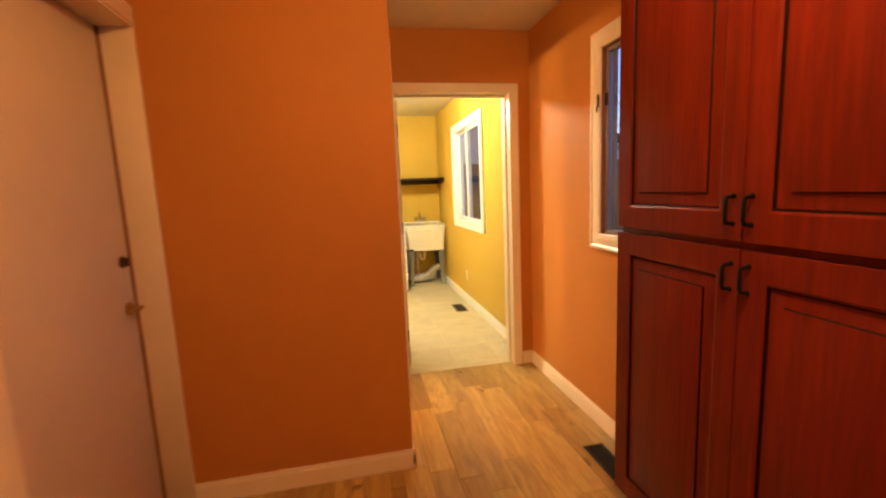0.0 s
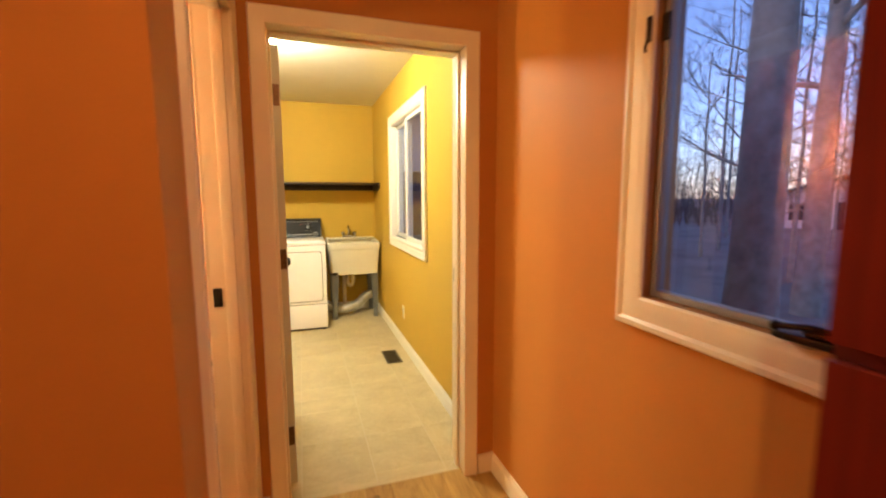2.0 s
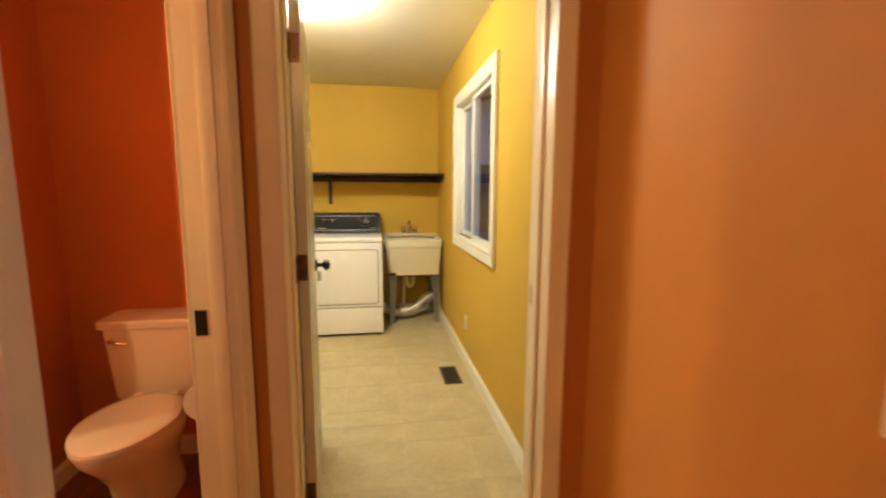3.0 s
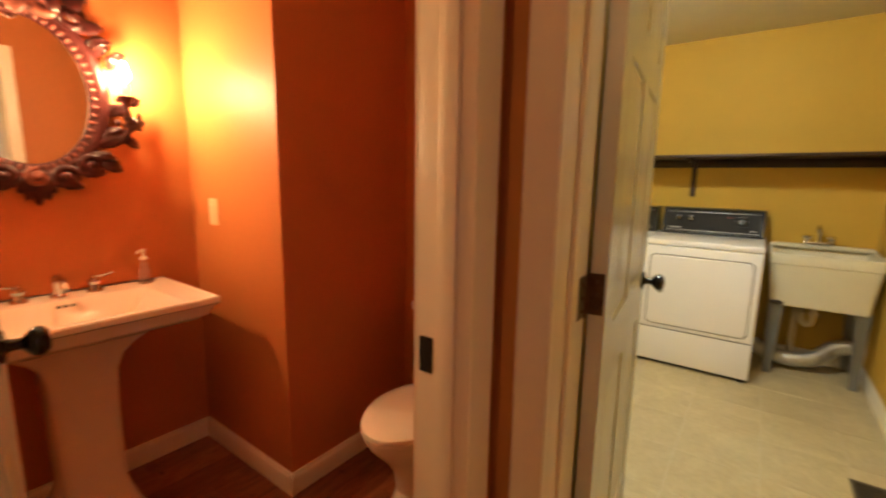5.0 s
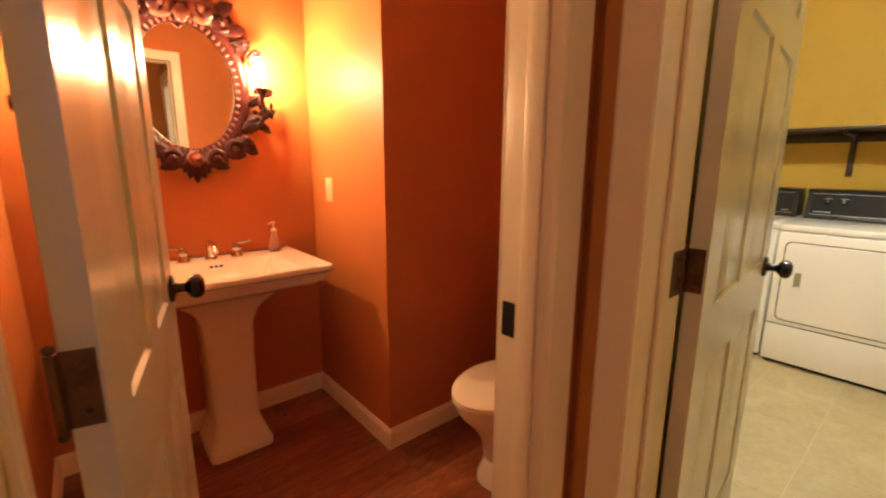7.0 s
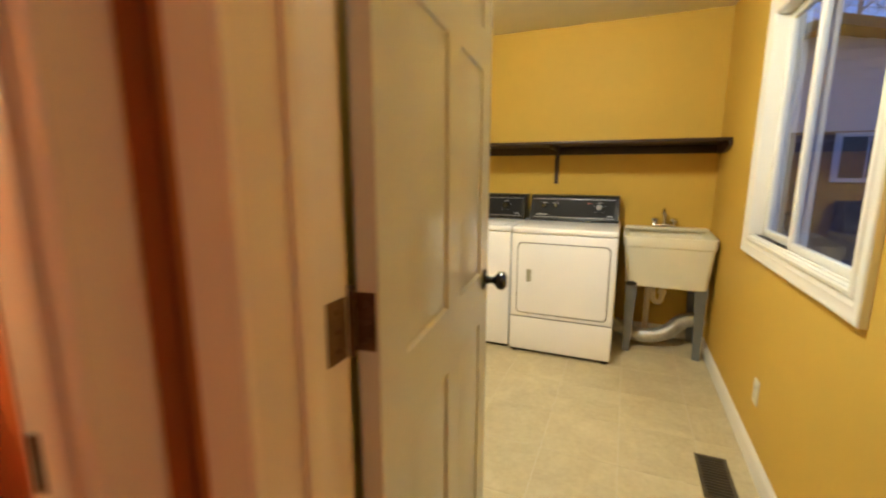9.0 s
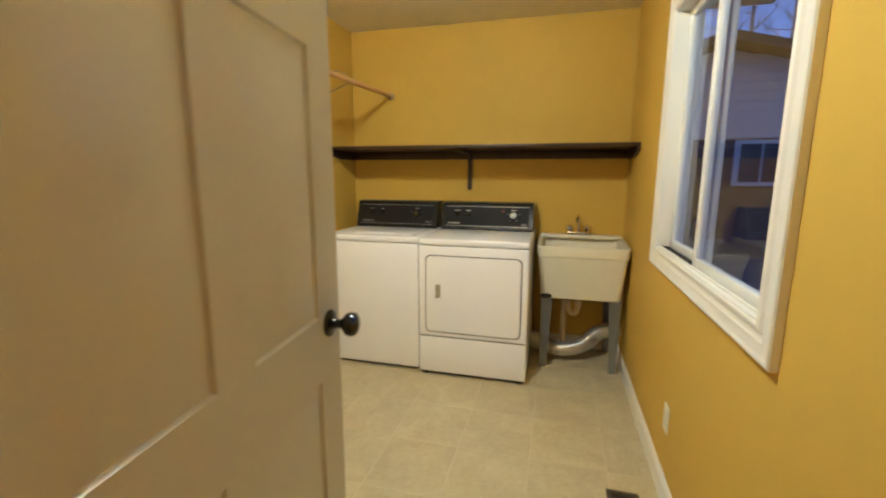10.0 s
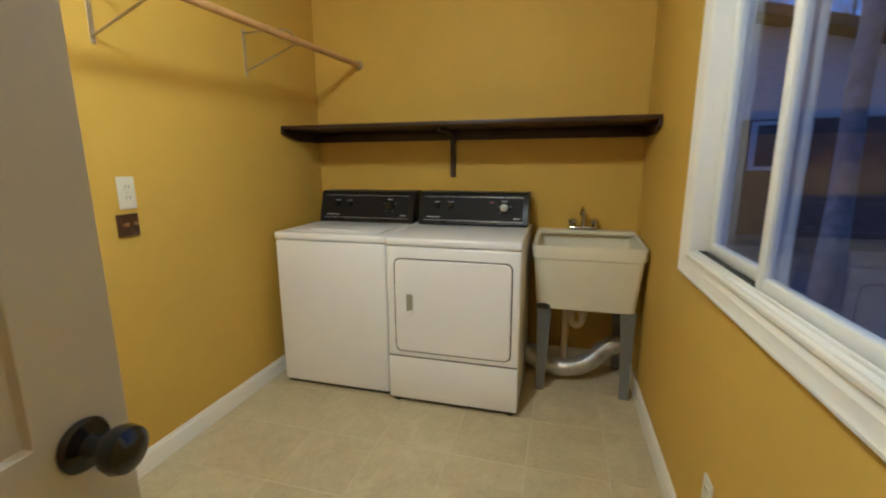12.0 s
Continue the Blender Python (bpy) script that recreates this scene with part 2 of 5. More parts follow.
JAMB_WOOD = surface("stained_window_jamb", (0.30, 0.13, 0.045), 0.42, 0, 0.2, 10, 100, 0.1)
VINYL = surface("white_window_vinyl", (0.80, 0.79, 0.74), 0.34, 0, 0.03)
MIRROR = bpy.data.materials.new("mirror_silver")
MIRROR.use_nodes = True
mp_ = MIRROR.node_tree.nodes["Principled BSDF"]
mp_.inputs["Base Color"].default_value = (0.86, 0.86, 0.84, 1)
mp_.inputs["Metallic"].default_value = 1.0
mp_.inputs["Roughness"].default_value = 0.02
BARK = surface("grey_bark", (0.27, 0.25, 0.235), 0.9, 0, 0.35, 6, 40, 0.8)
TWIG = surface("dark_twig", (0.10, 0.085, 0.082), 0.9, 0, 0.2, 6, 40, 0.4)
LAWN = surface("winter_lawn", (0.23, 0.19, 0.17), 0.95, 0, 0.4, 0.8, 14, 0.6)
SIDING = surface("white_siding", (0.55, 0.56, 0.58), 0.6, 0, 0.06, 1.0, 30, 0.1)
BRICK_FAR = surface("brown_house_wall", (0.16, 0.11, 0.085), 0.8, 0, 0.25, 3, 30, 0.3)
ROOFING = surface("grey_shingles", (0.06, 0.06, 0.065), 0.9, 0, 0.3, 4, 30, 0.4)
FAR_GLASS = surface("dark_house_window", (0.05, 0.055, 0.07), 0.1, 0, 0.1)

# ---- mesh helpers ----
PLACE = {}


def thing(name, loc=(0, 0, 0), label="", category="", group="", kind="", rot=0):
    ob = new(name)
    ob.empty_display_size = 0.1
    m = Matrix.Translation(loc) @ Matrix.Rotation(radians(rot), 4, "Z")
    ob.matrix_basis = m
    PLACE[ob] = m
    return tagged(ob, label, category, group, kind)


def mesh_of(name, bm, mats, sharp=32):
    bmesh.ops.recalc_face_normals(bm, faces=bm.faces)
    me = bpy.data.meshes.new(name)
    bm.to_mesh(me)
    bm.free()
    for k in mats if isinstance(mats, (list, tuple)) else [mats]:
        me.materials.append(k)
    me.polygons.foreach_set("use_smooth", [True] * len(me.polygons))
    me.set_sharp_from_angle(angle=radians(sharp))
    return me


def part(name, bm, material, parent, label="", local=False, sharp=32):
    """Links a bmesh as one mesh object under a thing or a part. Its points are in the world, or local to the parent."""
    if not local:
        bm.transform(PLACE[parent].inverted())
    ob = new(name, mesh_of(name, bm, material, sharp))
    ob.parent = parent
    PLACE[ob] = PLACE[parent]
    return tagged(ob, label)


def solo(name, bm, material, label="", category="", group="", kind="", sharp=32):
    """A thing or a piece of the setting that is one mesh."""
    ob = new(name, mesh_of(name, bm, material, sharp))
    PLACE[ob] = Matrix.Identity(4)
    return tagged(ob, label, category, group, kind)


def B():
    return bmesh.new()


def bx(bm, a, b, bevel=0.0, seg=2):
    """A box between two corners, with rounded edges."""
    lo = [min(p, q) for p, q in zip(a, b)]
    hi = [max(p, q) for p, q in zip(a, b)]
    v = [bm.verts.new((hi[0] if i & 1 else lo[0], hi[1] if i & 2 else lo[1], hi[2] if i & 4 else lo[2])) for i in range(8)]
    f = [bm.faces.new([v[i] for i in q]) for q in ((0, 2, 3, 1), (4, 5, 7, 6), (0, 1, 5, 4), (2, 6, 7, 3), (0, 4, 6, 2), (1, 3, 7, 5))]
    if bevel:
        bmesh.ops.bevel(bm, geom=list({e for k in f for e in k.edges}), offset=bevel, segments=seg, affect="EDGES", profile=0.5)
    return bm


def loft(bm, rings, closed=True, cap=True):
    """Skins rings of points, each with the same number."""
    vs = [[bm.verts.new(p) for p in r] for r in rings]
    n = len(vs[0])
    for a, b in zip(vs, vs[1:]):
        for i in range(n if closed else n - 1):
            j = (i + 1) % n
            bm.faces.new((a[i], a[j], b[j], b[i]))
    if cap:
        bm.faces.new(list(reversed(vs[0])))
        bm.faces.new(vs[-1])
    return bm


def tube(bm, pts, radius, seg=10, cap=True):
    """A round tube along points; radius is one number or one for each point."""
    pts = [Vector(p) for p in pts]
    rs = radius if isinstance(radius, (list, tuple)) else [radius] * len(pts)
    rings = []
    side = None
    for i, p in enumerate(pts):
        d = (pts[min(i + 1, len(pts) - 1)] - pts[max(i - 1, 0)]).normalized()
        if side is None:
            side = d.cross(Vector((0, 0, 1)) if abs(d.z) < 0.9 else Vector((1, 0, 0))).normalized()
        side = (side - d * side.dot(d)).normalized()
        up = d.cross(side)
        rings.append([p + (side * math.cos(2 * math.pi * k / seg) + up * math.sin(2 * math.pi * k / seg)) * rs[i] for k in range(seg)])
    return loft(bm, rings, True, cap)


def lathe(bm, prof, m=Matrix.Identity(4), seg=24):
    """Turns a profile of (radius, height) round z, then places it by m."""
    return loft(bm, [[m @ Vector((r * math.cos(2 * math.pi * k / seg), r * math.sin(2 * math.pi * k / seg), z)) for k in range(seg)] for r, z in prof])


def ball(bm, c, r, sx=1, sy=1, sz=1, seg=12):
    prof = [(max(1e-4, math.sin(math.pi * k / 8)) * r, -math.cos(math.pi * k / 8) * r) for k in range(9)]
    return lathe(bm, prof, Matrix.Translation(c) @ Matrix.Diagonal((sx, sy, sz, 1)), seg)


def arc(p0, p1, p2, n=10):
    """Points on a curve from p0 to p2, pulled to p1."""
    p0, p1, p2 = Vector(p0), Vector(p1), Vector(p2)
    return [(1 - k / n) ** 2 * p0 + 2 * (1 - k / n) * (k / n) * p1 + (k / n) ** 2 * p2 for k in range(n + 1)]


def rrect(w, h, r, n=4):
    """Points round a rectangle with rounded corners, centred."""
    out = []
    for cx, cy, a0 in ((w / 2 - r, h / 2 - r, 0), (-w / 2 + r, h / 2 - r, 90), (-w / 2 + r, -h / 2 + r, 180), (w / 2 - r, -h / 2 + r, 270)):
        for k in range(n + 1):
            a = radians(a0 + 90 * k / n)
            out.append((cx + r * math.cos(a), cy + r * math.sin(a)))
    return out


CASING = ((0.0, 0.0), (0.0, 0.009), (0.004, 0.012), (0.012, 0.012), (0.020, 0.015), (0.046, 0.017), (0.058, 0.020), (0.064, 0.017), (0.066, 0.0))
WIN_CASING = ((0.0, 0.0), (0.0, 0.010), (0.005, 0.014), (0.020, 0.014), (0.027, 0.018), (0.052, 0.018), (0.060, 0.024), (0.070, 0.024), (0.074, 0.020), (0.074, 0.0))


FLAT_CASING = ((0.0, 0.0), (0.0, 0.018), (0.004, 0.022), (0.014, 0.020), (0.020, 0.013), (0.028, 0.014), (0.034, 0.019), (0.056, 0.020), (0.064, 0.025), (0.071, 0.024), (0.074, 0.019), (0.074, 0.0))


def surround(bm, at, u0, u1, v0, v1, prof, four=False):
    """A mitred moulding round an opening. at(u, v, h) gives the place h proud of the wall."""
    if four:
        rings = [[at(u0 - d, v0 - d, h) for d, h in prof], [at(u0 - d, v1 + d, h) for d, h in prof], [at(u1 + d, v1 + d, h) for d, h in prof], [at(u1 + d, v0 - d, h) for d, h in prof]]
        rings.append(rings[0])
        loft(bm, rings, False, False)
        bmesh.ops.remove_doubles(bm, verts=bm.verts, dist=1e-5)
    else:
        loft(bm, [[at(u0 - d, v0, h) for d, h in prof], [at(u0 - d, v1 + d, h) for d, h in prof], [at(u1 + d, v1 + d, h) for d, h in prof], [at(u1 + d, v0, h) for d, h in prof]], False, False)
    return bm


BASE = ((0.0, 0.0), (0.016, 0.0), (0.016, 0.012), (0.014, 0.020), (0.014, 0.070), (0.011, 0.079), (0.006, 0.085), (0.005, 0.093), (0.0, 0.095))


def skirting(name, p0, p1, out):
    """A baseboard along the floor from p0 to p1, standing out from the wall towards out."""
    bm = B()
    loft(bm, [[(p[0] + out[0] * d, p[1] + out[1] * d, z + 0.001) for d, z in BASE] for p in (p0, p1)])
    return solo(name, bm, WHITE_TRIM if p0[1] > 3.55 and p0[0] > -0.2 and p0[1] > 4.45 or name == "baseboard_laundry" else TRIM, "cream-painted moulded wooden baseboard along the wall", "baseboard", kind="structure")


def wall_boxes(boxes, mats, pick=None):
    bm = B()
    for a, b in boxes:
        bx(bm, a, b)
    bm.normal_update()
    if pick:
        for f in bm.faces:
            f.material_index = pick(f)
    return bm


def panelled(bm, w, h, t, cells, depth=0.008, inset=0.012, field=0.026, profile=None):
    """A door slab with raised panels on both faces. x from 0 to w, y from 0 to t, z from 0 to h; cells are (x0, x1, z0, z1)."""
    xs = sorted({0.0, w, *[c for k in cells for c in k[:2]]})
    zs = sorted({0.0, h, *[c for k in cells for c in k[2:]]})
    for y, s in ((0.0, 1), (t, -1)):
        for x0, x1 in zip(xs, xs[1:]):
            for z0, z1 in zip(zs, zs[1:]):
                inside = any(c[0] - 1e-6 <= x0 and x1 <= c[1] + 1e-6 and c[2] - 1e-6 <= z0 and z1 <= c[3] + 1e-6 for c in cells)
                steps = [(0, 0, 0)]
                if inside:
                    steps = profile or [(0, 0, 0), (inset * 0.4, depth, 0), (inset, depth, 1), (inset + field, depth * 0.25, 0)]
                prev = None
                for ins, dep, slot in steps:
                    ring = [bm.verts.new(p) for p in ((x0 + ins, y + s * dep, z0 + ins), (x1 - ins, y + s * dep, z0 + ins), (x1 - ins, y + s * dep, z1 - ins), (x0 + ins, y + s * dep, z1 - ins))]
                    if prev:
                        for i in range(4):
                            bm.faces.new((prev[i], prev[(i + 1) % 4], ring[(i + 1) % 4], ring[i])).material_index = slot
                    prev = ring
                bm.faces.new(prev)
    for a, b in (((0, 0), (w, 0)), ((w, 0), (w, h)), ((w, h), (0, h)), ((0, h), (0, 0))):
        q = [bm.verts.new((a[0], 0, a[1])), bm.verts.new((b[0], 0, b[1])), bm.verts.new((b[0], t, b[1])), bm.verts.new((a[0], t, a[1]))]
        bm.faces.new(q)
    bmesh.ops.remove_doubles(bm, verts=bm.verts, dist=1e-5)
    return bm


# ---- structure ----
TOP = 2.45
side_y = lambda f: 1 if f.normal.y > 0.5 else 0
wall_east_hall = solo("wall_east_hall", wall_boxes([((2.035, -2.6, 0), (2.125, 2.012, TOP)), ((2.035, 2.518, 0), (2.125, 3.52, TOP)), ((2.035, 2.012, 0), (2.125, 2.518, 1.088)), ((2.035, 2.012, 2.06), (2.125, 2.518, TOP))], 1), ORANGE, "orange-painted hall wall with a casement window", "wall", kind="structure")
wall_east_laundry = solo("wall_east_laundry", wall_boxes([((2.022, 3.52, 0), (2.125, 4.62, TOP)), ((2.022, 5.762, 0), (2.125, 7.03, TOP)), ((2.022, 4.62, 0), (2.125, 5.762, 0.975)), ((2.022, 4.62, 2.062), (2.125, 5.762, TOP))], 1), YELLOW, "yellow-painted laundry wall with a sliding window", "wall", kind="structure")
wall_partition = solo("wall_partition", wall_boxes([((0.945, 3.445, 0), (1.044, 3.605, TOP)), ((1.896, 3.445, 0), (2.035, 3.605, TOP)), ((1.044, 3.445, 2.046), (1.896, 3.605, TOP))], 2, side_y), [ORANGE, YELLOW], "orange wall with the laundry doorway", "wall", kind="structure")
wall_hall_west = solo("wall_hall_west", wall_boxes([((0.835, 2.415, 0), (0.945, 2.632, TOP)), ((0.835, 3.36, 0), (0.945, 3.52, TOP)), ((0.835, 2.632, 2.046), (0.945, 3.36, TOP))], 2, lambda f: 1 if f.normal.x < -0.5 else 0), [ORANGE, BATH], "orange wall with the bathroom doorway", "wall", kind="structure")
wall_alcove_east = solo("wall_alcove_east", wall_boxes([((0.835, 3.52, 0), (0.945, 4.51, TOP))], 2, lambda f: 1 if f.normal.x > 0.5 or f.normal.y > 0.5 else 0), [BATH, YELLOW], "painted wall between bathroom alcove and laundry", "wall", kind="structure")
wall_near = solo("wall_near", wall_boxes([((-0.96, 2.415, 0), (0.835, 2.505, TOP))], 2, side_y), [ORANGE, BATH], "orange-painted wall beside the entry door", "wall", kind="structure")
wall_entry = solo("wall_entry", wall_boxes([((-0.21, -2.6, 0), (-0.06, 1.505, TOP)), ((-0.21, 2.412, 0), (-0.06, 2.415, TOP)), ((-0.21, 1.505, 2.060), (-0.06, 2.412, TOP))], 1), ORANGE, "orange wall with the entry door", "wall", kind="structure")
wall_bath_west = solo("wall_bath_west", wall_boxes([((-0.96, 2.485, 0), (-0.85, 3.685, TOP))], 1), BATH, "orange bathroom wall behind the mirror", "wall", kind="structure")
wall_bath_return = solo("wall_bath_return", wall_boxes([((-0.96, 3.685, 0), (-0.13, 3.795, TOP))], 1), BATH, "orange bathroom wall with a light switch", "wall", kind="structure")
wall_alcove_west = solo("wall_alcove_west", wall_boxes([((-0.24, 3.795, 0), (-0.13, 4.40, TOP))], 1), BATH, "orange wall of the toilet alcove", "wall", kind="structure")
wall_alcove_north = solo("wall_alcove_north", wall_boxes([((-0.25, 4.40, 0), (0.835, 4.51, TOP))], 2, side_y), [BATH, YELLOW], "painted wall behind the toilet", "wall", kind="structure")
wall_laundry_west = solo("wall_laundry_west", wall_boxes([((-0.25, 4.51, 0), (-0.12, 7.03, TOP))], 1), YELLOW, "yellow laundry wall with a hanging rod", "wall", kind="structure")
wall_laundry_north = solo("wall_laundry_north", wall_boxes([((-0.12, 6.88, 0), (2.022, 7.03, TOP))], 1), YELLOW, "yellow laundry wall with a dark shelf", "wall", kind="structure")
wall_south = solo("wall_south", wall_boxes([((-0.22, -2.75, 0), (2.2, -2.6, TOP))], 1), ORANGE, "plain orange wall closing the hall", "wall", kind="structure")
ceiling = solo("ceiling", bx(B(), (-0.96, -2.75, TOP), (2.2, 7.03, TOP + 0.15)), CEIL, "cream-white painted flat ceiling", "ceiling", kind="structure")
# unseen overhang, added to hold back sky light from both windows
sky_baffle_eave = solo("sky_baffle_eave", bx(B(), (2.2, -2.75, TOP), (2.85, 7.03, TOP + 0.15)), CEIL, "unseen overhang added to cut sky light at the windows", "eave", kind="structure")
floor_wood = solo("floor_wood", bx(B(), (-0.96, -2.75, -0.12), (2.2, 3.5, -0.006)), SUBFLOOR, "warm oak plank floor of hall and bathroom", "floor", kind="structure")
bx_alcove = B()
bx(bx_alcove, (-0.96, 3.5, -0.12), (0.9, 4.46, -0.006))
floor_alcove = solo("floor_alcove", bx_alcove, SUBFLOOR, "warm oak plank floor of the toilet alcove", "floor", kind="structure")
bm = bx(B(), (0.9, 3.5, -0.12), (2.2, 4.46, -0.0012))
bx(bm, (-0.25, 4.46, -0.12), (2.2, 7.03, -0.0012))
floor_tile = solo("floor_tile", bm, GROUT, "beige tiled laundry floor with pale grout", "floor", kind="structure")

# baseboards
for n, p0, p1, out in (
    ("baseboard", (-0.05, 2.415), (0.959, 2.415), (0, -1)),
    ("baseboard", (0.945, 2.401), (0.945, 2.576), (1, 0)),
    ("baseboard", (0.945, 3.445), (0.989, 3.445), (0, -1)),
    ("baseboard", (1.951, 3.445), (2.035, 3.445), (0, -1)),
    ("baseboard", (2.035, 1.92), (2.035, 3.425), (-1, 0)),
    ("baseboard", (2.035, -2.6), (2.035, 0.838), (-1, 0)),
    ("baseboard", (-0.06, -2.6), (-0.06, 1.43), (1, 0)),
    ("baseboard_laundry", (2.022, 3.605), (2.022, 6.88), (-1, 0)),
    ("baseboard_laundry", (-0.12, 4.51), (-0.12, 6.88), (1, 0)),
    ("baseboard_laundry", (-0.12, 6.88), (2.010, 6.88), (0, -1)),
    ("baseboard_laundry", (-0.12, 4.51), (0.945, 4.51), (0, 1)),
    ("baseboard_laundry", (0.945, 3.67), (0.945, 4.51), (1, 0)),
    ("baseboard", (-0.85, 2.485), (-0.85, 3.685), (1, 0)),
    ("baseboard", (-0.85, 3.685), (-0.11, 3.685), (0, -1)),
    ("baseboard", (-0.13, 3.671), (-0.13, 4.40), (1, 0)),
    ("baseboard", (-0.13, 4.40), (0.835, 4.40), (0, -1)),
    ("baseboard", (0.835, 3.43), (0.835, 4.40), (-1, 0)),
    ("baseboard", (-0.85, 2.505), (0.74, 2.505), (0, 1)),
):
    skirting(n, p0, p1, out)


# ---- doorways ----
def doorway(name, label, u0, u1, top, at_front, at_back, lining):
    """Jamb lining with stops and a moulded casing on each side."""
    fr = thing(name, (0, 0, 0), label, "door frame", kind="structure")
    for nm, at in (("casing", at_front), ("casing", at_back)):
        part(nm, surround(B(), at, u0 + 0.006, u1 - 0.006, 0.001, top - 0.006, CASING), TRIM, fr)
    part("jamb", lining, TRIM, fr)
    return fr


bm = B()
bx(bm, (1.044, 3.443, 0.001), (1.062, 3.607, 2.046), 0.002)
bx(bm, (1.878, 3.443, 0.001), (1.896, 3.607, 2.046), 0.002)
bx(bm, (1.062, 3.443, 2.028), (1.878, 3.607, 2.0455), 0.002)
bx(bm, (1.062, 3.51, 0.001), (1.071, 3.545, 2.028), 0.003)
bx(bm, (1.866, 3.51, 0.001), (1.878, 3.556, 2.028), 0.003)
bx(bm, (1.074, 3.51, 2.016), (1.866, 3.556, 2.028), 0.003)
frame_laundry = doorway("door_frame", "cream-painted casing round the laundry doorway", 1.056, 1.884, 2.034, lambda u, v, h: (u, 3.445 - h, v), lambda u, v, h: (u, 3.605 + h, v), bm)
bm = B()
bx(bm, (0.833, 2.632, 0.001), (0.947, 2.650, 2.046), 0.002)
bx(bm, (0.833, 3.342, 0.001), (0.947, 3.36, 2.046), 0.002)
bx(bm, (0.833, 2.650, 2.028), (0.947, 3.342, 2.0455), 0.002)
bx(bm, (0.885, 2.650, 0.001), (0.925, 2.661, 2.028), 0.003)
bx(bm, (0.885, 3.331, 0.001), (0.925, 3.342, 2.028), 0.003)
bx(bm, (0.885, 2.661, 2.017), (0.925, 3.331, 2.028), 0.003)
frame_bath = doorway("door_frame", "cream-painted casing round the bathroom doorway", 2.644, 3.348, 2.034, lambda u, v, h: (0.945 + h, u, v), lambda u, v, h: (0.835 - h, u, v), bm)
bm = B()
bx(bm, (0.842, 3.3385, 0.965), (0.872, 3.3425, 1.035), 0.001)
part("strike_plate", bm, BLACK, frame_bath, "black latch strike plate")
bm = B()
bx(bm, (1.8745, 3.560, 0.95), (1.8785, 3.588, 1.02), 0.001)
part("strike_plate", bm, HINGE, frame_laundry, "bronze latch strike plate")


def hinge_plate(a, b, z, holes):
    """A screwed hinge leaf between two corners of its plan."""
    bm = bx(B(), (a[0], a[1], z - 0.045), (b[0], b[1], z + 0.045), 0.0006, 1)
    for q in (-0.028, 0.0, 0.028):
        ball(bm, (*holes, z + q), 0.0042, seg=8)
    return bm


def hinge_set(door, jamb_frame, heights, jamb_a, jamb_b, jamb_hole):
    """Butt hinges: a leaf on the door's edge, a leaf on the jamb and the knuckle between them."""
    for z in heights:
        bm = B()
        tube(bm, [(-0.006, 0.041, z - 0.045), (-0.006, 0.041, z + 0.045)], 0.0062, 8)
        for k in (-0.050, 0.050):
            ball(bm, (-0.006, 0.041, z + k), 0.006)
        part("hinge_knuckle", bm, HINGE, door, "worn bronze hinge knuckle", local=True)
        part("hinge_leaf", hinge_plate((-0.0018, 0.004), (0.0002, 0.036), z, (-0.002, 0.018)), HINGE, door, "worn bronze hinge leaf", local=True)
        part("hinge_leaf", hinge_plate(jamb_a, jamb_b, z + 0.008, jamb_hole), HINGE, jamb_frame, "worn bronze hinge leaf")


KNOB = ((0.0001, 0.0), (0.032, 0.0), (0.033, 0.004), (0.029, 0.009), (0.014, 0.012), (0.011, 0.020), (0.011, 0.032), (0.018, 0.038), (0.027, 0.046), (0.0295, 0.056), (0.027, 0.066), (0.017, 0.073), (0.0001, 0.075))


def six_panel_door(name, label, hinge, turn, w, h, knob_z, mid_z):
    """A six-panel leaf. Local x runs from the hinge to the latch, y through the leaf."""
    d = thing(name, (*hinge, 0.008), label, "door", kind="structure", rot=turn)
    st = 0.112
    mid = w / 2
    cells = []
    for z0, z1 in ((0.215, mid_z - 0.155), (mid_z, 1.585), (1.69, h - 0.115)):
        cells += [(st, mid - 0.05, z0, z1), (mid + 0.05, w - st, z0, z1)]
    t = 0.035
    bm = B()
    panelled(bm, w, h, t, cells)
    part("leaf", bm, [DOOR_PAINT, DOOR_PAINT], d, local=True, sharp=20)
    for s, y in ((-1, 0.0), (1, t)):
        bm = lathe(B(), KNOB, Matrix.Translation((w - 0.062, y, knob_z)) @ Matrix.Rotation(radians(-90 * s), 4, "X"), 28)
        part("knob", bm, BLACK, d, "glossy black round door knob", local=True)
    bm = bx(B(), (w - 0.001, 0.006, knob_z - 0.03), (w + 0.0015, t - 0.006, knob_z + 0.03), 0.0005, 1)
    part("latch_plate", bm, HINGE, d, "bronze latch plate", local=True)
    return d, t


door_1, t_ = six_panel_door("door_1", "cream six-panel laundry door standing wide open", (1.097, 3.640), 96.1, 0.830, 2.010, 0.965, 0.992)
hinge_set(door_1, frame_laundry, (0.24, 1.085, 1.80), (1.0615, 3.566), (1.0640, 3.609), (1.0645, 3.588))
door_2, t_ = six_panel_door("door_2", "cream six-panel bathroom door standing open inwards", (0.816, 2.722), 167.1, 0.680, 2.010, 0.995, 0.975)
hinge_set(door_2, frame_bath, (0.24, 1.052, 1.80), (0.834, 2.6495), (0.867, 2.6515), (0.850, 2.652))

bm = lathe(B(), ((0.0001, 0), (0.020, 0), (0.018, 0.006), (0.008, 0.010), (0.006, 0.052), (0.011, 0.058), (0.011, 0.066), (0.0001, 0.069)), Matrix.Translation((0.215, 0.035, 1.367)) @ Matrix.Rotation(radians(-90), 4, "X"), 16)
part("robe_hook", bm, BRONZE, door_2, "dark bronze robe hook", local=True)

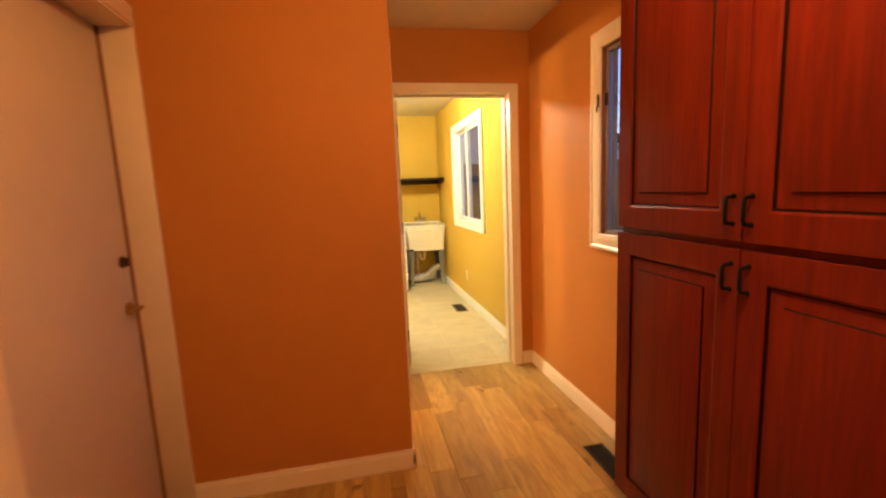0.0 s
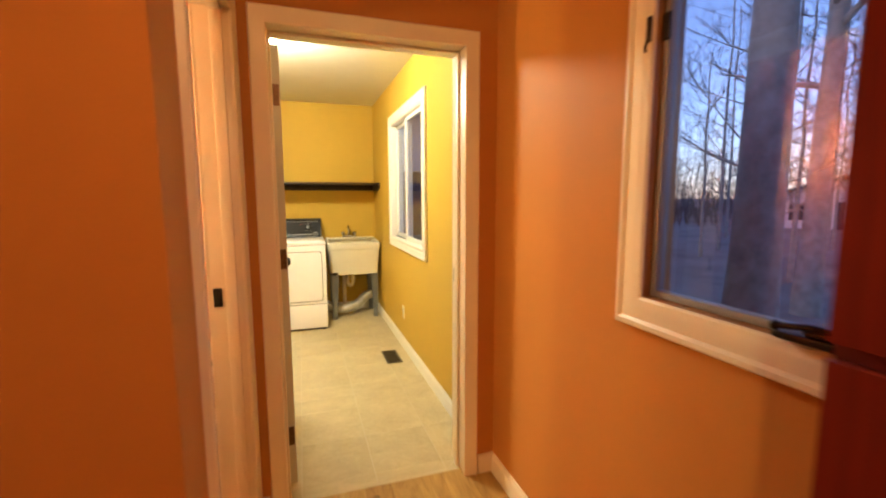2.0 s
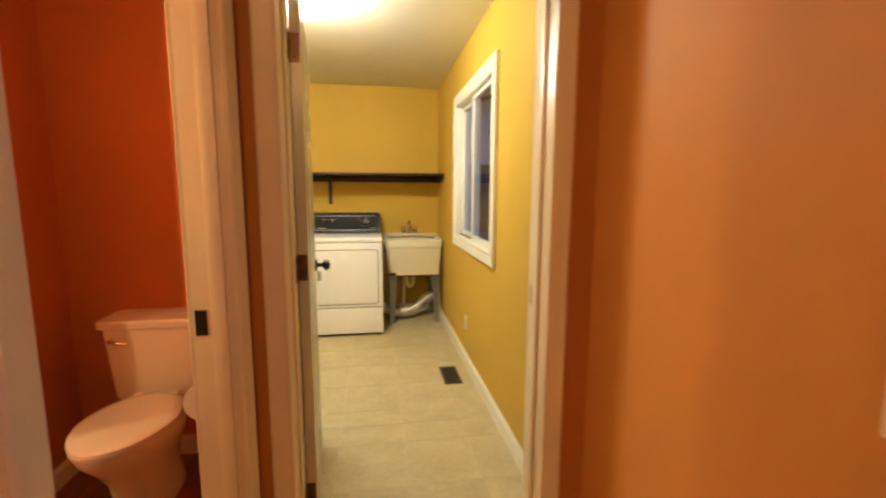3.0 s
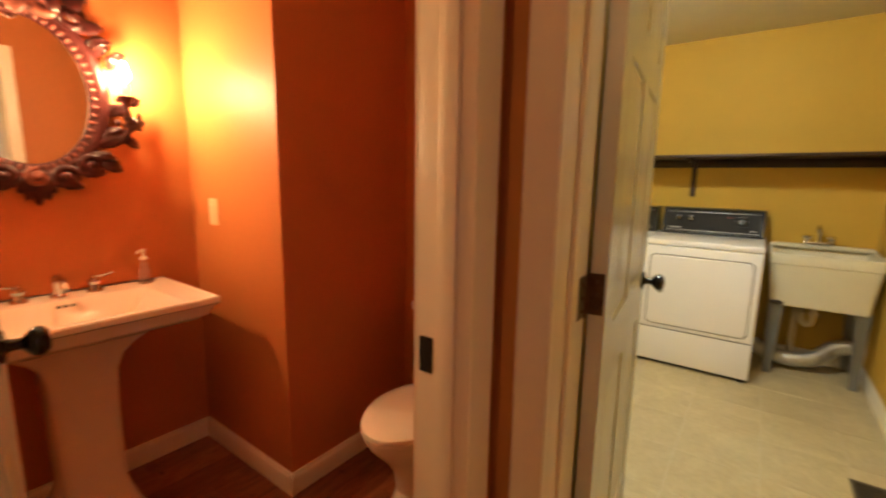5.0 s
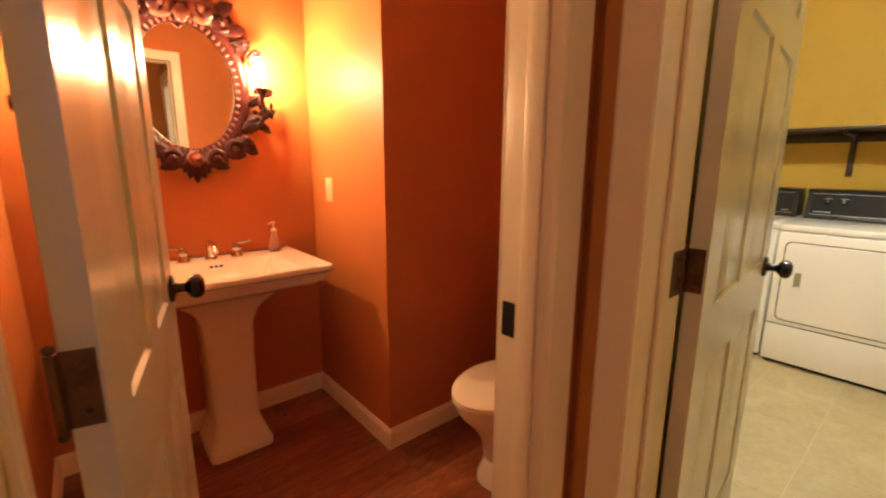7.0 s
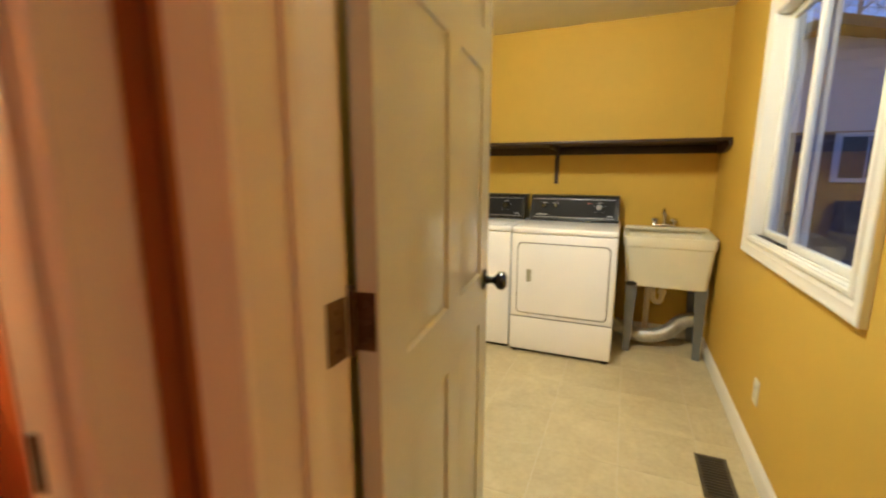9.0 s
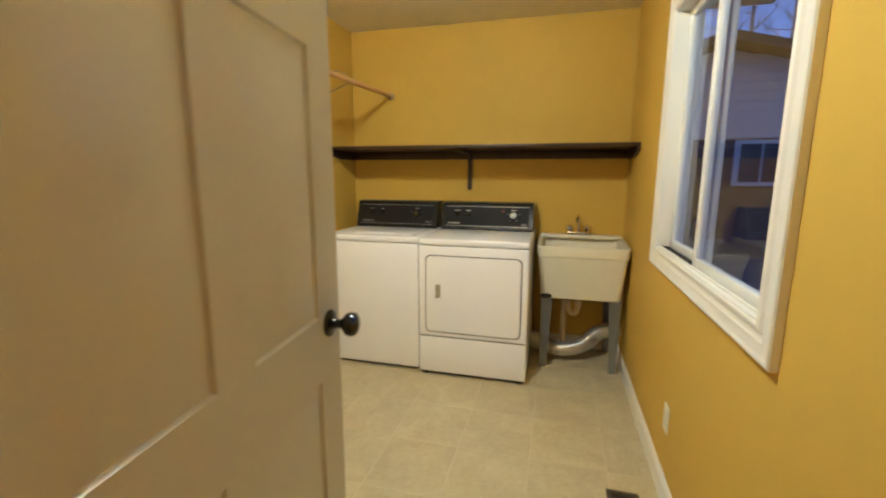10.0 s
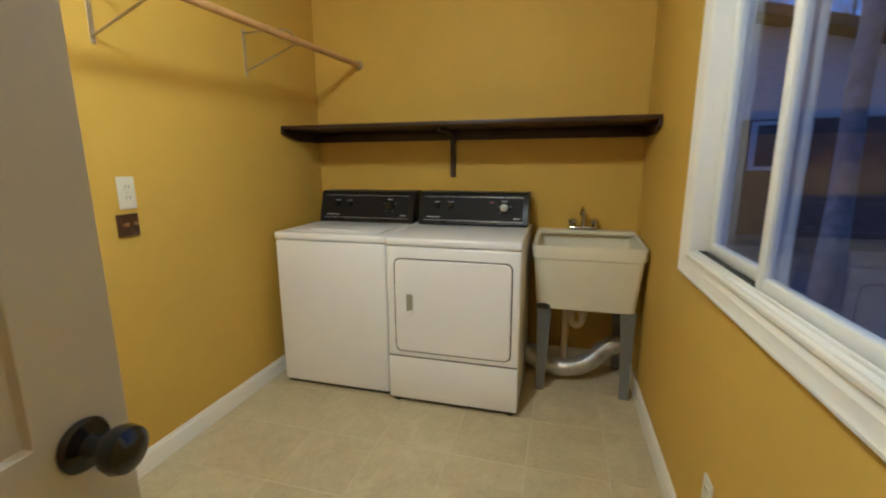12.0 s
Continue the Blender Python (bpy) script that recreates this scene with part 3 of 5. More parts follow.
# entry door, closed, with its deep jamb
frame_entry = thing("door_frame", (-0.13, 1.96, 0), "cream-painted jamb round the entry door", "door frame", kind="structure")
bm = B()
bx(bm, (-0.211, 2.399, 0.001), (-0.048, 2.4135, 2.065), 0.002)
bx(bm, (-0.211, 1.505, 0.001), (-0.048, 1.525, 2.065), 0.002)
bx(bm, (-0.211, 1.525, 2.045), (-0.048, 2.399, 2.065), 0.002)
part("jamb", bm, TRIM, frame_entry)
bm = B()
bx(bm, (-0.059, 1.440, 0.001), (-0.042, 1.510, 2.125), 0.004)
bx(bm, (-0.059, 1.510, 2.055), (-0.042, 2.412, 2.125), 0.004)
part("casing", bm, TRIM, frame_entry)
# brown strip added for the dark gap between door and jamb
bm = B()
bx(bm, (-0.176, 2.389, 0.001), (-0.164, 2.400, 2.045), 0.003)
part("gap_strip", bm, JAMB_WOOD, frame_entry, "dark strip standing in for the door gap")
door_3 = thing("door_3", (-0.195, 1.96, 0), "plain cream entry door, closed", "door", kind="structure")
bm = B()
bx(bm, (-0.214, 1.530, 0.012), (-0.172, 2.386, 2.041), 0.003)
part("leaf", bm, ENTRY_PAINT, door_3)
bm = lathe(B(), ((0.0001, 0), (0.027, 0), (0.027, 0.007), (0.012, 0.010), (0.010, 0.040), (0.0001, 0.042)), Matrix.Translation((-0.172, 2.335, 0.950)) @ Matrix.Rotation(radians(90), 4, "Y"))
tube(bm, [(-0.132, 2.350, 0.950), (-0.128, 2.325, 0.952), (-0.128, 2.285, 0.955), (-0.131, 2.245, 0.951)], [0.009, 0.009, 0.008, 0.006], 10)
part("lever_handle", bm, BRASS, door_3, "aged brass lever handle")
bm = lathe(B(), ((0.0001, 0), (0.024, 0), (0.023, 0.006), (0.012, 0.010), (0.0001, 0.012)), Matrix.Translation((-0.172, 2.335, 1.14)) @ Matrix.Rotation(radians(90), 4, "Y"))
bx(bm, (-0.162, 2.330, 1.122), (-0.148, 2.340, 1.158), 0.003)
part("deadbolt_turn", bm, HINGE, door_3, "bronze deadbolt thumb turn")

# ---- windows ----
def pane_box(x, y0, y1, z0, z1):
    """A thick pane whose room side carries the gloss."""
    bm = bx(B(), (x, y0, z0), (x + 0.004, y1, z1))
    bm.normal_update()
    for f in bm.faces:
        f.material_index = 0 if f.normal.x < -0.5 else 1
    return bm



win_hall = thing("window_1", (2.1, 2.27, 1.088), "wood-trimmed casement window looking out on bare trees", "window", kind="structure")
part("window_casing", surround(B(), lambda u, v, h: (2.035 - h, u, v), 2.014, 2.506, 1.100, 2.048, [(d * 1.13, h) for d, h in WIN_CASING], True), TRIM, win_hall)
bm = B()
for a, b in (((2.030, 2.012, 1.088), (2.122, 2.022, 2.06)), ((2.030, 2.504, 1.088), (2.122, 2.518, 2.06)), ((2.030, 2.022, 1.088), (2.122, 2.504, 1.102)), ((2.030, 2.022, 2.045), (2.122, 2.504, 2.06))):
    bx(bm, a, b, 0.002)
part("window_jamb", bm, JAMB_WOOD, win_hall, "stained wooden window jamb")
bm = B()
for a, b in (((2.050, 2.023, 1.103), (2.084, 2.050, 2.044)), ((2.050, 2.484, 1.103), (2.084, 2.503, 2.044)), ((2.050, 2.050, 1.103), (2.084, 2.484, 1.122)), ((2.050, 2.050, 2.020), (2.084, 2.484, 2.044))):
    bx(bm, a, b, 0.004)
part("sash_frame", bm, SASH, win_hall, "grey casement sash")
pane = part("pane", pane_box(2.066, 2.050, 2.484, 1.122, 2.020), [CLEAR, THROUGH], win_hall)
pane.visible_shadow = False
for z in (1.79,):
    bm = B()
    bx(bm, (2.010, 2.507, z - 0.034), (2.018, 2.521, z + 0.030), 0.003)
    tube(bm, [(2.010, 2.514, z - 0.028), (2.004, 2.514, z - 0.046), (2.007, 2.514, z - 0.058)], 0.004, 8)
    part("sash_lock", bm, BRONZE, win_hall, "dark bronze casement lock lever")
    part("lock_keeper", bx(B(), (2.042, 2.478, z - 0.03), (2.051, 2.500, z + 0.035), 0.003), BRONZE, win_hall)
bm = B()
bx(bm, (1.998, 2.024, 1.1055), (2.050, 2.150, 1.122), 0.006)
bx(bm, (2.002, 2.040, 1.122), (2.036, 2.100, 1.136), 0.006)
tube(bm, [(2.010, 2.06, 1.138), (1.994, 2.08, 1.142), (1.988, 2.13, 1.134)], 0.006, 8)
ball(bm, (1.988, 2.135, 1.133), 0.010)
part("crank", bm, BRONZE, win_hall, "dark bronze window crank")

win_laundry = thing("window_2", (2.1, 5.19, 0.975), "white sliding window over the laundry floor vent", "window", kind="structure")
part("window_casing", surround(B(), lambda u, v, h: (2.022 - h, u, v), 4.634, 5.748, 0.989, 2.048, [(d * 1.15, h) for d, h in FLAT_CASING], True), WHITE_TRIM, win_laundry)
bm = B()
for a, b in (((2.006, 4.62, 0.975), (2.122, 4.642, 2.062)), ((2.006, 5.740, 0.975), (2.122, 5.762, 2.062)), ((2.006, 4.642, 0.975), (2.122, 5.740, 0.995)), ((2.006, 4.642, 2.040), (2.122, 5.740, 2.062))):
    bx(bm, a, b, 0.003)
bx(bm, (2.020, 4.642, 0.995), (2.027, 5.740, 1.004), 0.002)
bx(bm, (2.094, 4.642, 0.995), (2.102, 5.740, 1.008), 0.002)
part("window_frame", bm, VINYL, win_laundry)


def sash(x, y0, y1, name, near, far):
    """A sash with its pane; near and far are the widths of its two stiles."""
    bm = B()
    for a, b in (((x, y0, 0.998), (x + 0.028, y0 + near, 2.038)), ((x, y1 - far, 0.998), (x + 0.028, y1, 2.038)), ((x, y0 + near, 0.998), (x + 0.028, y1 - far, 1.032)), ((x, y0 + near, 2.004), (x + 0.028, y1 - far, 2.038))):
        bx(bm, a, b, 0.004)
    s = part(name, bm, VINYL, win_laundry)
    p = part("pane", pane_box(x + 0.012, y0 + near, y1 - far, 1.032, 2.004), [CLEAR, THROUGH], s)
    p.visible_shadow = False


sash(2.032, 4.644, 5.262, "sash", 0.040, 0.034)
sash(2.062, 5.235, 5.738, "sash", 0.034, 0.040)
part("track_slot", bx(B(), (2.030, 5.268, 0.9955), (2.060, 5.738, 0.9980)), SLOT, win_laundry, "dark empty sash track")


# ---- lamps ----
def dome_lamp(name, loc, label, glass):
    x, y = loc
    lamp = thing(name, (x, y, TOP), label, "ceiling lamp")
    part("canopy", lathe(B(), ((0.0001, TOP), (0.125, TOP - 0.001), (0.130, TOP - 0.010), (0.122, TOP - 0.022), (0.0001, TOP - 0.022)), Matrix.Translation((x, y, 0))), BRASS, lamp, "brass lamp canopy")
    part("glass_dome", lathe(B(), ((0.095, TOP - 0.022), (0.112, TOP - 0.040), (0.122, TOP - 0.075), (0.115, TOP - 0.110), (0.090, TOP - 0.138), (0.050, TOP - 0.154), (0.0001, TOP - 0.159)), Matrix.Translation((x, y, 0))), glass, lamp, "lit frosted glass dome")


dome_lamp("ceiling_lamp", (0.93, 4.72), "lit frosted dome lamp on the laundry ceiling", LAMP_GLOW)
# unseen lamp, its form and place guessed to light hall walls and cabinet
dome_lamp("ceiling_lamp", (1.22, 0.95), "unseen dome lamp added to light the hall", UNSEEN_HALL_GLOW)


# ---- hall: tall cherry cabinet ----
CAB_PROFILE = [(0, 0, 0), (0.007, 0.003, 0), (0.010, 0.011, 1), (0.0135, 0.011, 1), (0.030, 0.009, 0), (0.050, 0.0065, 0), (0.0535, 0.0015, 1), (0.056, 0.001, 0)]


def cabinet():
    F = 1.757
    c = thing("pantry_cabinet", (1.89, 1.375, 0), "tall cherry-stained pantry cabinet with raised-panel doors", "cabinet")
    bm = B()
    bx(bm, (F, 0.840, 0.10), (2.030, 1.917, 2.34), 0.003)
    bx(bm, (F + 0.06, 0.850, 0.001), (2.030, 1.907, 0.10))
    part("body", bm, CHERRY, c)
    for y0, y1, latch in ((1.3725, 1.911, 0), (0.846, 1.3675, 1)):
        for z0, z1, low in ((1.202, 2.32, 0), (0.112, 1.180, 1)):
            w, h = y1 - y0, z1 - z0
            bm = B()
            st = 0.068
            panelled(bm, w, h, 0.020, [(st, w - st, st + 0.008, h - st - 0.008)], profile=CAB_PROFILE)
            for v in bm.verts:
                x, y, z = v.co
                v.co = (F - 0.022 + y, y0 + x, z0 + z)
            d = part("door", bm, [CHERRY, GLAZE], c, sharp=16)
            hy = y0 + 0.025 if latch == 0 else y1 - 0.025
            hz = (1.068, 1.140) if low else (1.247, 1.323)
            bm = B()
            tube(bm, [(F - 0.022, hy, hz[0]), (F - 0.046, hy, hz[0] + 0.004), (F - 0.050, hy, hz[0] + 0.014), (F - 0.050, hy, hz[1] - 0.014), (F - 0.046, hy, hz[1] - 0.004), (F - 0.022, hy, hz[1])], 0.0054, 8)
            for z in hz:
                ball(bm, (F - 0.024, hy, z), 0.0075, 0.5, 1, 1)
            part("handle", bm, IRON, d, "black wire pull handle")
    bm = B()
    loft(bm, [[(F - d, y, 2.34 + z) for d, z in ((-0.02, 0), (0.010, 0), (0.022, 0.02), (0.034, 0.045), (0.034, 0.055), (-0.02, 0.055))] for y in (0.840, 1.917)])
    part("crown_moulding", bm, CHERRY, c)


cabinet()


def floor_vent(label, x0, x1, y0, y1, mat):
    v = thing("floor_vent", ((x0 + x1) / 2, (y0 + y1) / 2, 0), label, "floor vent")
    bm = B()
    for a, b in (((x0, y0), (x1, y0 + 0.016)), ((x0, y1 - 0.016), (x1, y1)), ((x0, y0 + 0.016), (x0 + 0.016, y1 - 0.016)), ((x1 - 0.016, y0 + 0.016), (x1, y1 - 0.016))):
        bx(bm, (*a, 0.001), (*b, 0.006), 0.0015, 1)
    part("frame", bm, mat, v)
    part("backing", bx(B(), (x0 + 0.012, y0 + 0.012, 0.0005), (x1 - 0.012, y1 - 0.012, 0.0015)), SLOT, v)
    n = 14
    for k in range(n):
        y = y0 + 0.024 + (y1 - y0 - 0.048) * k / (n - 1)
        part("slat", bx(B(), (x0 + 0.016, y - 0.0035, 0.0015), (x1 - 0.016, y + 0.0035, 0.005)), mat, v)


floor_vent("black metal floor vent in the oak floor", 1.830, 1.940, 2.055, 2.335, VENT_DARK)
floor_vent("brown metal floor vent in the tiled floor", 1.795, 1.925, 4.975, 5.280, VENT)


# ---- laundry ----
def console(parent, x0, x1, knobs, big):
    y0, y1, yt = 6.625, 6.835, 6.690
    zb, zt = 0.917, 1.116
    bm = B()
    prof = [(y0 + 0.004, zb), (y0, zb + 0.012), (yt - 0.012, zt - 0.016), (yt, zt - 0.003), (yt + 0.02, zt), (y1 - 0.01, zt), (y1, zt - 0.012), (y1, zb)]
    loft(bm, [[(x, y, z) for y, z in prof] for x in (x0, x0 + 0.004, x1 - 0.004, x1)])
    con = part("console", bm, CONSOLE_BLACK, parent, "black control console")
    sl = (yt - 0.012 - y0) / (zt - 0.016 - zb - 0.012)
    nrm = Vector((0, -1, sl)).normalized()
    on = lambda x, z, d: Vector((x, y0 + (z - zb - 0.012) * sl, z)) + nrm * d

    def plate(xa, xb, za, zb_, d0, d1, nm, mt, lab=""):
        b2 = B()
        loft(b2, [[on(xa, za, d), on(xb, za, d), on(xb, zb_, d), on(xa, zb_, d)] for d in (d0, d1)])
        part(nm, b2, mt, con, lab)
    plate(x0 + 0.030, x1 - 0.030, 0.950, 1.084, 0.0, 0.003, "control_panel", CONSOLE_FACE, "dark grey brushed control panel")
    plate(x0 + 0.030, x1 - 0.030, 0.945, 0.948, 0.0, 0.0045, "trim_strip", CONSOLE_STRIP, "thin grey metal strip")
    plate(x0 + 0.030, x1 - 0.030, 1.085, 1.0875, 0.0, 0.0045, "trim_strip", CONSOLE_STRIP, "thin grey metal strip")
    turn = Matrix.Rotation(math.atan2(1, sl), 4, "X")
    for x, r in [(k, 0.015) for k in knobs] + [(big, 0.027)]:
        z = 1.032 if r < 0.02 else 1.022
        m = Matrix.Translation(on(x, z, 0.003)) @ turn
        bm = lathe(B(), ((0.0001, 0), (r * 1.15, 0), (r * 1.1, 0.004), (r, 0.006), (r * 0.92, 0.020), (r * 0.8, 0.023), (0.0001, 0.023)), m, 20)
        kn = part("knob", bm, BLACK, con, "black control knob")
        if r > 0.02:
            bm = lathe(B(), ((0.0001, 0.0235), (r * 0.45, 0.0235), (r * 0.42, 0.026), (0.0001, 0.026)), m, 16)
            part("knob_cap", bm, BLACK, kn)
        for s in range(9):
            a = radians(-140 + 35 * s)
            if r > 0.02 and s % 2 == 0:
                px, pz = x + math.sin(a) * r * 1.55, z + math.cos(a) * r * 1.45
                plate(px - 0.004, px + 0.004, pz - 0.0012, pz + 0.0012, 0.003, 0.0036, "dial_mark", CONSOLE_MARK)
        plate(x - 0.018, x + 0.018, z + r * 1.45, z + r * 1.45 + 0.003, 0.003, 0.0036, "dial_mark", CONSOLE_MARK)
    plate(x0 + 0.05, x0 + 0.14, 0.962, 0.967, 0.003, 0.0036, "brand_bar", CONSOLE_MARK)
    plate(x1 - 0.085, x1 - 0.045, 0.962, 0.967, 0.003, 0.0036, "brand_bar", CONSOLE_MARK)
    return plate


def washer():
    x0, x1, yf = -0.008, 0.668, 6.152
    w = thing("washing_machine", ((x0 + x1) / 2, 6.5, 0), "white top-loading washing machine with a black console", "washing machine")
    bm = B()
    bx(bm, (x0, yf, 0.022), (x1, 6.83, 0.872), 0.010, 3)
    part("body", bm, ENAMEL, w)
    part("deck", bx(B(), (x0 - 0.002, yf - 0.006, 0.876), (x1 + 0.002, 6.835, 0.917), 0.011, 3), ENAMEL, w)
    part("lid_gap", bx(B(), (x0 + 0.056, yf + 0.036, 0.9166), (x1 - 0.056, 6.604, 0.9178)), SLOT, w, "dark line round the lid")
    lid = part("lid", bx(B(), (x0 + 0.06, yf + 0.040, 0.9165), (x1 - 0.06, 6.60, 0.9225), 0.0028, 2), ENAMEL, w)
    part("lid_grip", bx(B(), (x0 + 0.20, yf + 0.075, 0.9225), (x1 - 0.20, yf + 0.105, 0.9300), 0.003, 2), ENAMEL, lid, "raised white lid grip")
    part("kick_base", bx(B(), (x0 + 0.012, yf + 0.02, 0.004), (x1 - 0.012, 6.82, 0.0225)), SLOT, w, "dark base gap")
    for x in (x0 + 0.04, x1 - 0.04):
        for y in (yf + 0.05, 6.78):
            part("foot", lathe(B(), ((0.0001, 0.0005), (0.018, 0.0005), (0.018, 0.012), (0.008, 0.014), (0.008, 0.024), (0.0001, 0.024)), Matrix.Translation((x, y, 0)), 12), SLOT, w)
    console(w, x0 + 0.012, x1 - 0.010, (x0 + 0.135, x0 + 0.225), x1 - 0.170)
    w.scale.z = 1.012


def dryer():
    x0, x1, yf = 0.686, 1.390, 6.122
    d = thing("dryer", ((x0 + x1) / 2, 6.5, 0), "white front-door clothes dryer with a black console", "dryer")
    part("body", bx(B(), (x0, yf, 0.022), (x1, 6.83, 0.872), 0.010, 3), ENAMEL, d)
    part("deck", bx(B(), (x0 - 0.002, yf - 0.006, 0.876), (x1 + 0.002, 6.835, 0.917), 0.011, 3), ENAMEL, d)
    cx, cz, w, h = 1.040, 0.556, 0.612, 0.500
    bm = B()
    loft(bm, [[(cx + u, yf - dd, cz + v) for u, v in rrect(w + 0.013 - 2 * i, h + 0.013 - 2 * i, 0.036)] for i, dd in ((0, -0.002), (0, 0.0006), (0.004, 0.0006))])
    part("door_gap", bm, SLOT, d, "dark line round the dryer door")
    hx0, hx1, hz0, hz1 = 0.793, 0.838, 0.500, 0.628
    bm = B()
    loft(bm, [[(cx + u, yf - dd, cz + v) for u, v in rrect(w - 2 * i, h - 2 * i, 0.032)] for i, dd in ((0, 0.0005), (0, 0.0055), (0.004, 0.009), (0.010, 0.0095))])
    door = part("door", bm, ENAMEL, d)
    bm = B()
    loft(bm, [[((hx0 + hx1) / 2 + u, yf - dd, (hz0 + hz1) / 2 + v) for u, v in rrect(hx1 - hx0 - 2 * i, hz1 - hz0 - 2 * i, 0.006)] for i, dd in ((0, 0.008), (0, 0.0125), (0.004, 0.0125), (0.007, 0.0098))])
    part("handle_rim", bm, ENAMEL, door, "white moulded door pull")
    # a raised plate whose dark colour stands for the recess's shade
    part("recess_shade_plate", bx(B(), (hx0 + 0.0055, yf - 0.0118, hz0 + 0.030), (hx1 - 0.0055, yf - 0.0096, hz1 - 0.0055)), RECESS_SHADE, door, "tan plate darkened for the shade in the pull")
    bm = B()
    loft(bm, [[(x, yf - 0.0128 - q, z) for x, z, q in ((hx0 + 0.007, hz0 + 0.006, 0), (hx1 - 0.007, hz0 + 0.006, 0), (hx1 - 0.007, hz0 + 0.040, 0), (hx0 + 0.007, hz0 + 0.030, 0))], [(x, yf - 0.0165, z) for x, z in ((hx0 + 0.009, hz0 + 0.008), (hx1 - 0.009, hz0 + 0.008), (hx1 - 0.009, hz0 + 0.034), (hx0 + 0.009, hz0 + 0.026))]])
    part("handle_lip", bm, ENAMEL, door)
    part("panel_gap", bx(B(), (x0 + 0.006, yf - 0.0012, 0.2690), (x1 - 0.006, yf + 0.004, 0.2755)), SLOT, d, "dark seam above the toe panel")
    part("toe_panel", bx(B(), (x0 + 0.001, yf - 0.004, 0.026), (x1 - 0.001, yf + 0.01, 0.2685), 0.004, 2), ENAMEL, d)
    part("kick_base", bx(B(), (x0 + 0.012, yf + 0.02, 0.004), (x1 - 0.012, 6.82, 0.0225)), SLOT, d, "dark base gap")
    for x in (x0 + 0.04, x1 - 0.04):
        for y in (yf + 0.03, 6.78):
            part("foot", lathe(B(), ((0.0001, 0.0005), (0.018, 0.0005), (0.018, 0.012), (0.008, 0.014), (0.008, 0.024), (0.0001, 0.024)), Matrix.Translation((x, y, 0)), 12), SLOT, d)
    plate = console(d, x0 + 0.014, x1 - 0.014, (x0 + 0.13, x0 + 0.215), x1 - 0.155)
    plate(x1 - 0.245, x1 - 0.220, 1.054, 1.058, 0.003, 0.0037, "red_print", RED_MARK, "small red print")
    d.scale.z = 1.012


washer()
dryer()


def utility_sink():
    s = thing("utility_sink", (1.715, 6.62, 0), "cream plastic laundry sink on grey steel legs", "sink")
    X0, X1, Y0, Y1 = 1.420, 2.010, 6.400, 6.868

    def ring(i, z, top):
        # the walls lean in towards the bottom
        k = (0.866 - z) / 0.36 * 0.030
        w, h = X1 - X0 - 2 * (i + k), Y1 - Y0 - 2 * i - 2 * k * 0.6
        return [((X0 + X1) / 2 + u, (Y0 + Y1) / 2 + v, z) for u, v in rrect(w, h, max(0.012, 0.035 - i * 0.3))]
    bm = B()
    loft(bm, [ring(0.016, 0.506, 0), ring(0.008, 0.512, 0), ring(0.006, 0.790, 0), ring(0.0, 0.796, 1), ring(0.0, 0.856, 1), ring(0.004, 0.864, 1), ring(0.012, 0.866, 1), ring(0.024, 0.862, 1), ring(0.030, 0.850, 1), ring(0.040, 0.560, 0), ring(0.060, 0.545, 0)])
    for v in bm.verts:
        # the rim rises towards the wall
        if v.co.z > 0.78:
            v.co.z += (v.co.y - Y0) * 0.05
    part("basin", bm, TUB, s)
    part("back_ledge", bx(B(), (X0 + 0.012, 6.800, 0.868), (X1 - 0.012, 6.874, 0.896), 0.008, 3), TUB, s)
    bm = lathe(B(), ((0.0001, 0.0), (0.040, 0.0), (0.040, 0.002), (0.0001, 0.0025)), Matrix.Translation((1.492, 6.4055, 0.528)) @ Matrix.Rotation(radians(90), 4, "X") @ Matrix.Diagonal((1, 0.42, 1, 1)), 20)
    part("maker_badge", bm, SLOT, s, "small dark oval badge")
    for lx, sx in ((1.462, 1), (1.975, -1)):
        for ly, sy in ((6.442, 1), (6.835, -1)):
            bm = B()
            rings = []
            for z, wd, off in ((0.0005, 0.046, 0.004), (0.02, 0.048, 0.004), (0.40, 0.070, 0.0), (0.520, 0.082, -0.004)):
                x_, y_ = lx + sx * off, ly + sy * off
                rings.append([(x_, y_, z), (x_ + sx * wd, y_, z), (x_ + sx * wd, y_ + sy * 0.004, z), (x_ + sx * 0.005, y_ + sy * 0.005, z), (x_ + sx * 0.004, y_ + sy * wd, z), (x_, y_ + sy * wd, z)])
            loft(bm, rings)
            part("leg", bm, LEG_STEEL, s, "tapered grey steel leg")
    bm = B()
    tube(bm, [(1.715, 6.63, 0.52), (1.715, 6.63, 0.42)] + arc((1.715, 6.63, 0.42), (1.715, 6.63, 0.35), (1.685, 6.63, 0.35), 6)[1:] + arc((1.685, 6.63, 0.35), (1.650, 6.63, 0.35), (1.650, 6.64, 0.42), 6)[1:] + [(1.650, 6.70, 0.45), (1.650, 6.879, 0.45)], 0.020, 12)
    for z in (0.500, 0.43):
        lathe(bm, ((0.027, z - 0.014), (0.029, z), (0.027, z + 0.014)), Matrix.Translation((1.715, 6.63, 0)), 12)
    part("drain_trap", bm, PVC, s, "cream plastic drain trap")
    bm = B()
    tube(bm, [(1.622, 6.74, 0.46), (1.622, 6.74, 0.001)], 0.021, 12)
    part("drain_pipe", bm, PVC, s, "upright drain pipe down to the floor")
    f = thing("faucet", (1.70, 6.83, 0.896), "chrome two-handle laundry faucet on the sink ledge", "faucet")
    bm = B()
    bx(bm, (1.615, 6.808, 0.8965), (1.785, 6.852, 0.920), 0.008, 2)
    part("faucet_base", bm, CHROME, f)
    bm = B()
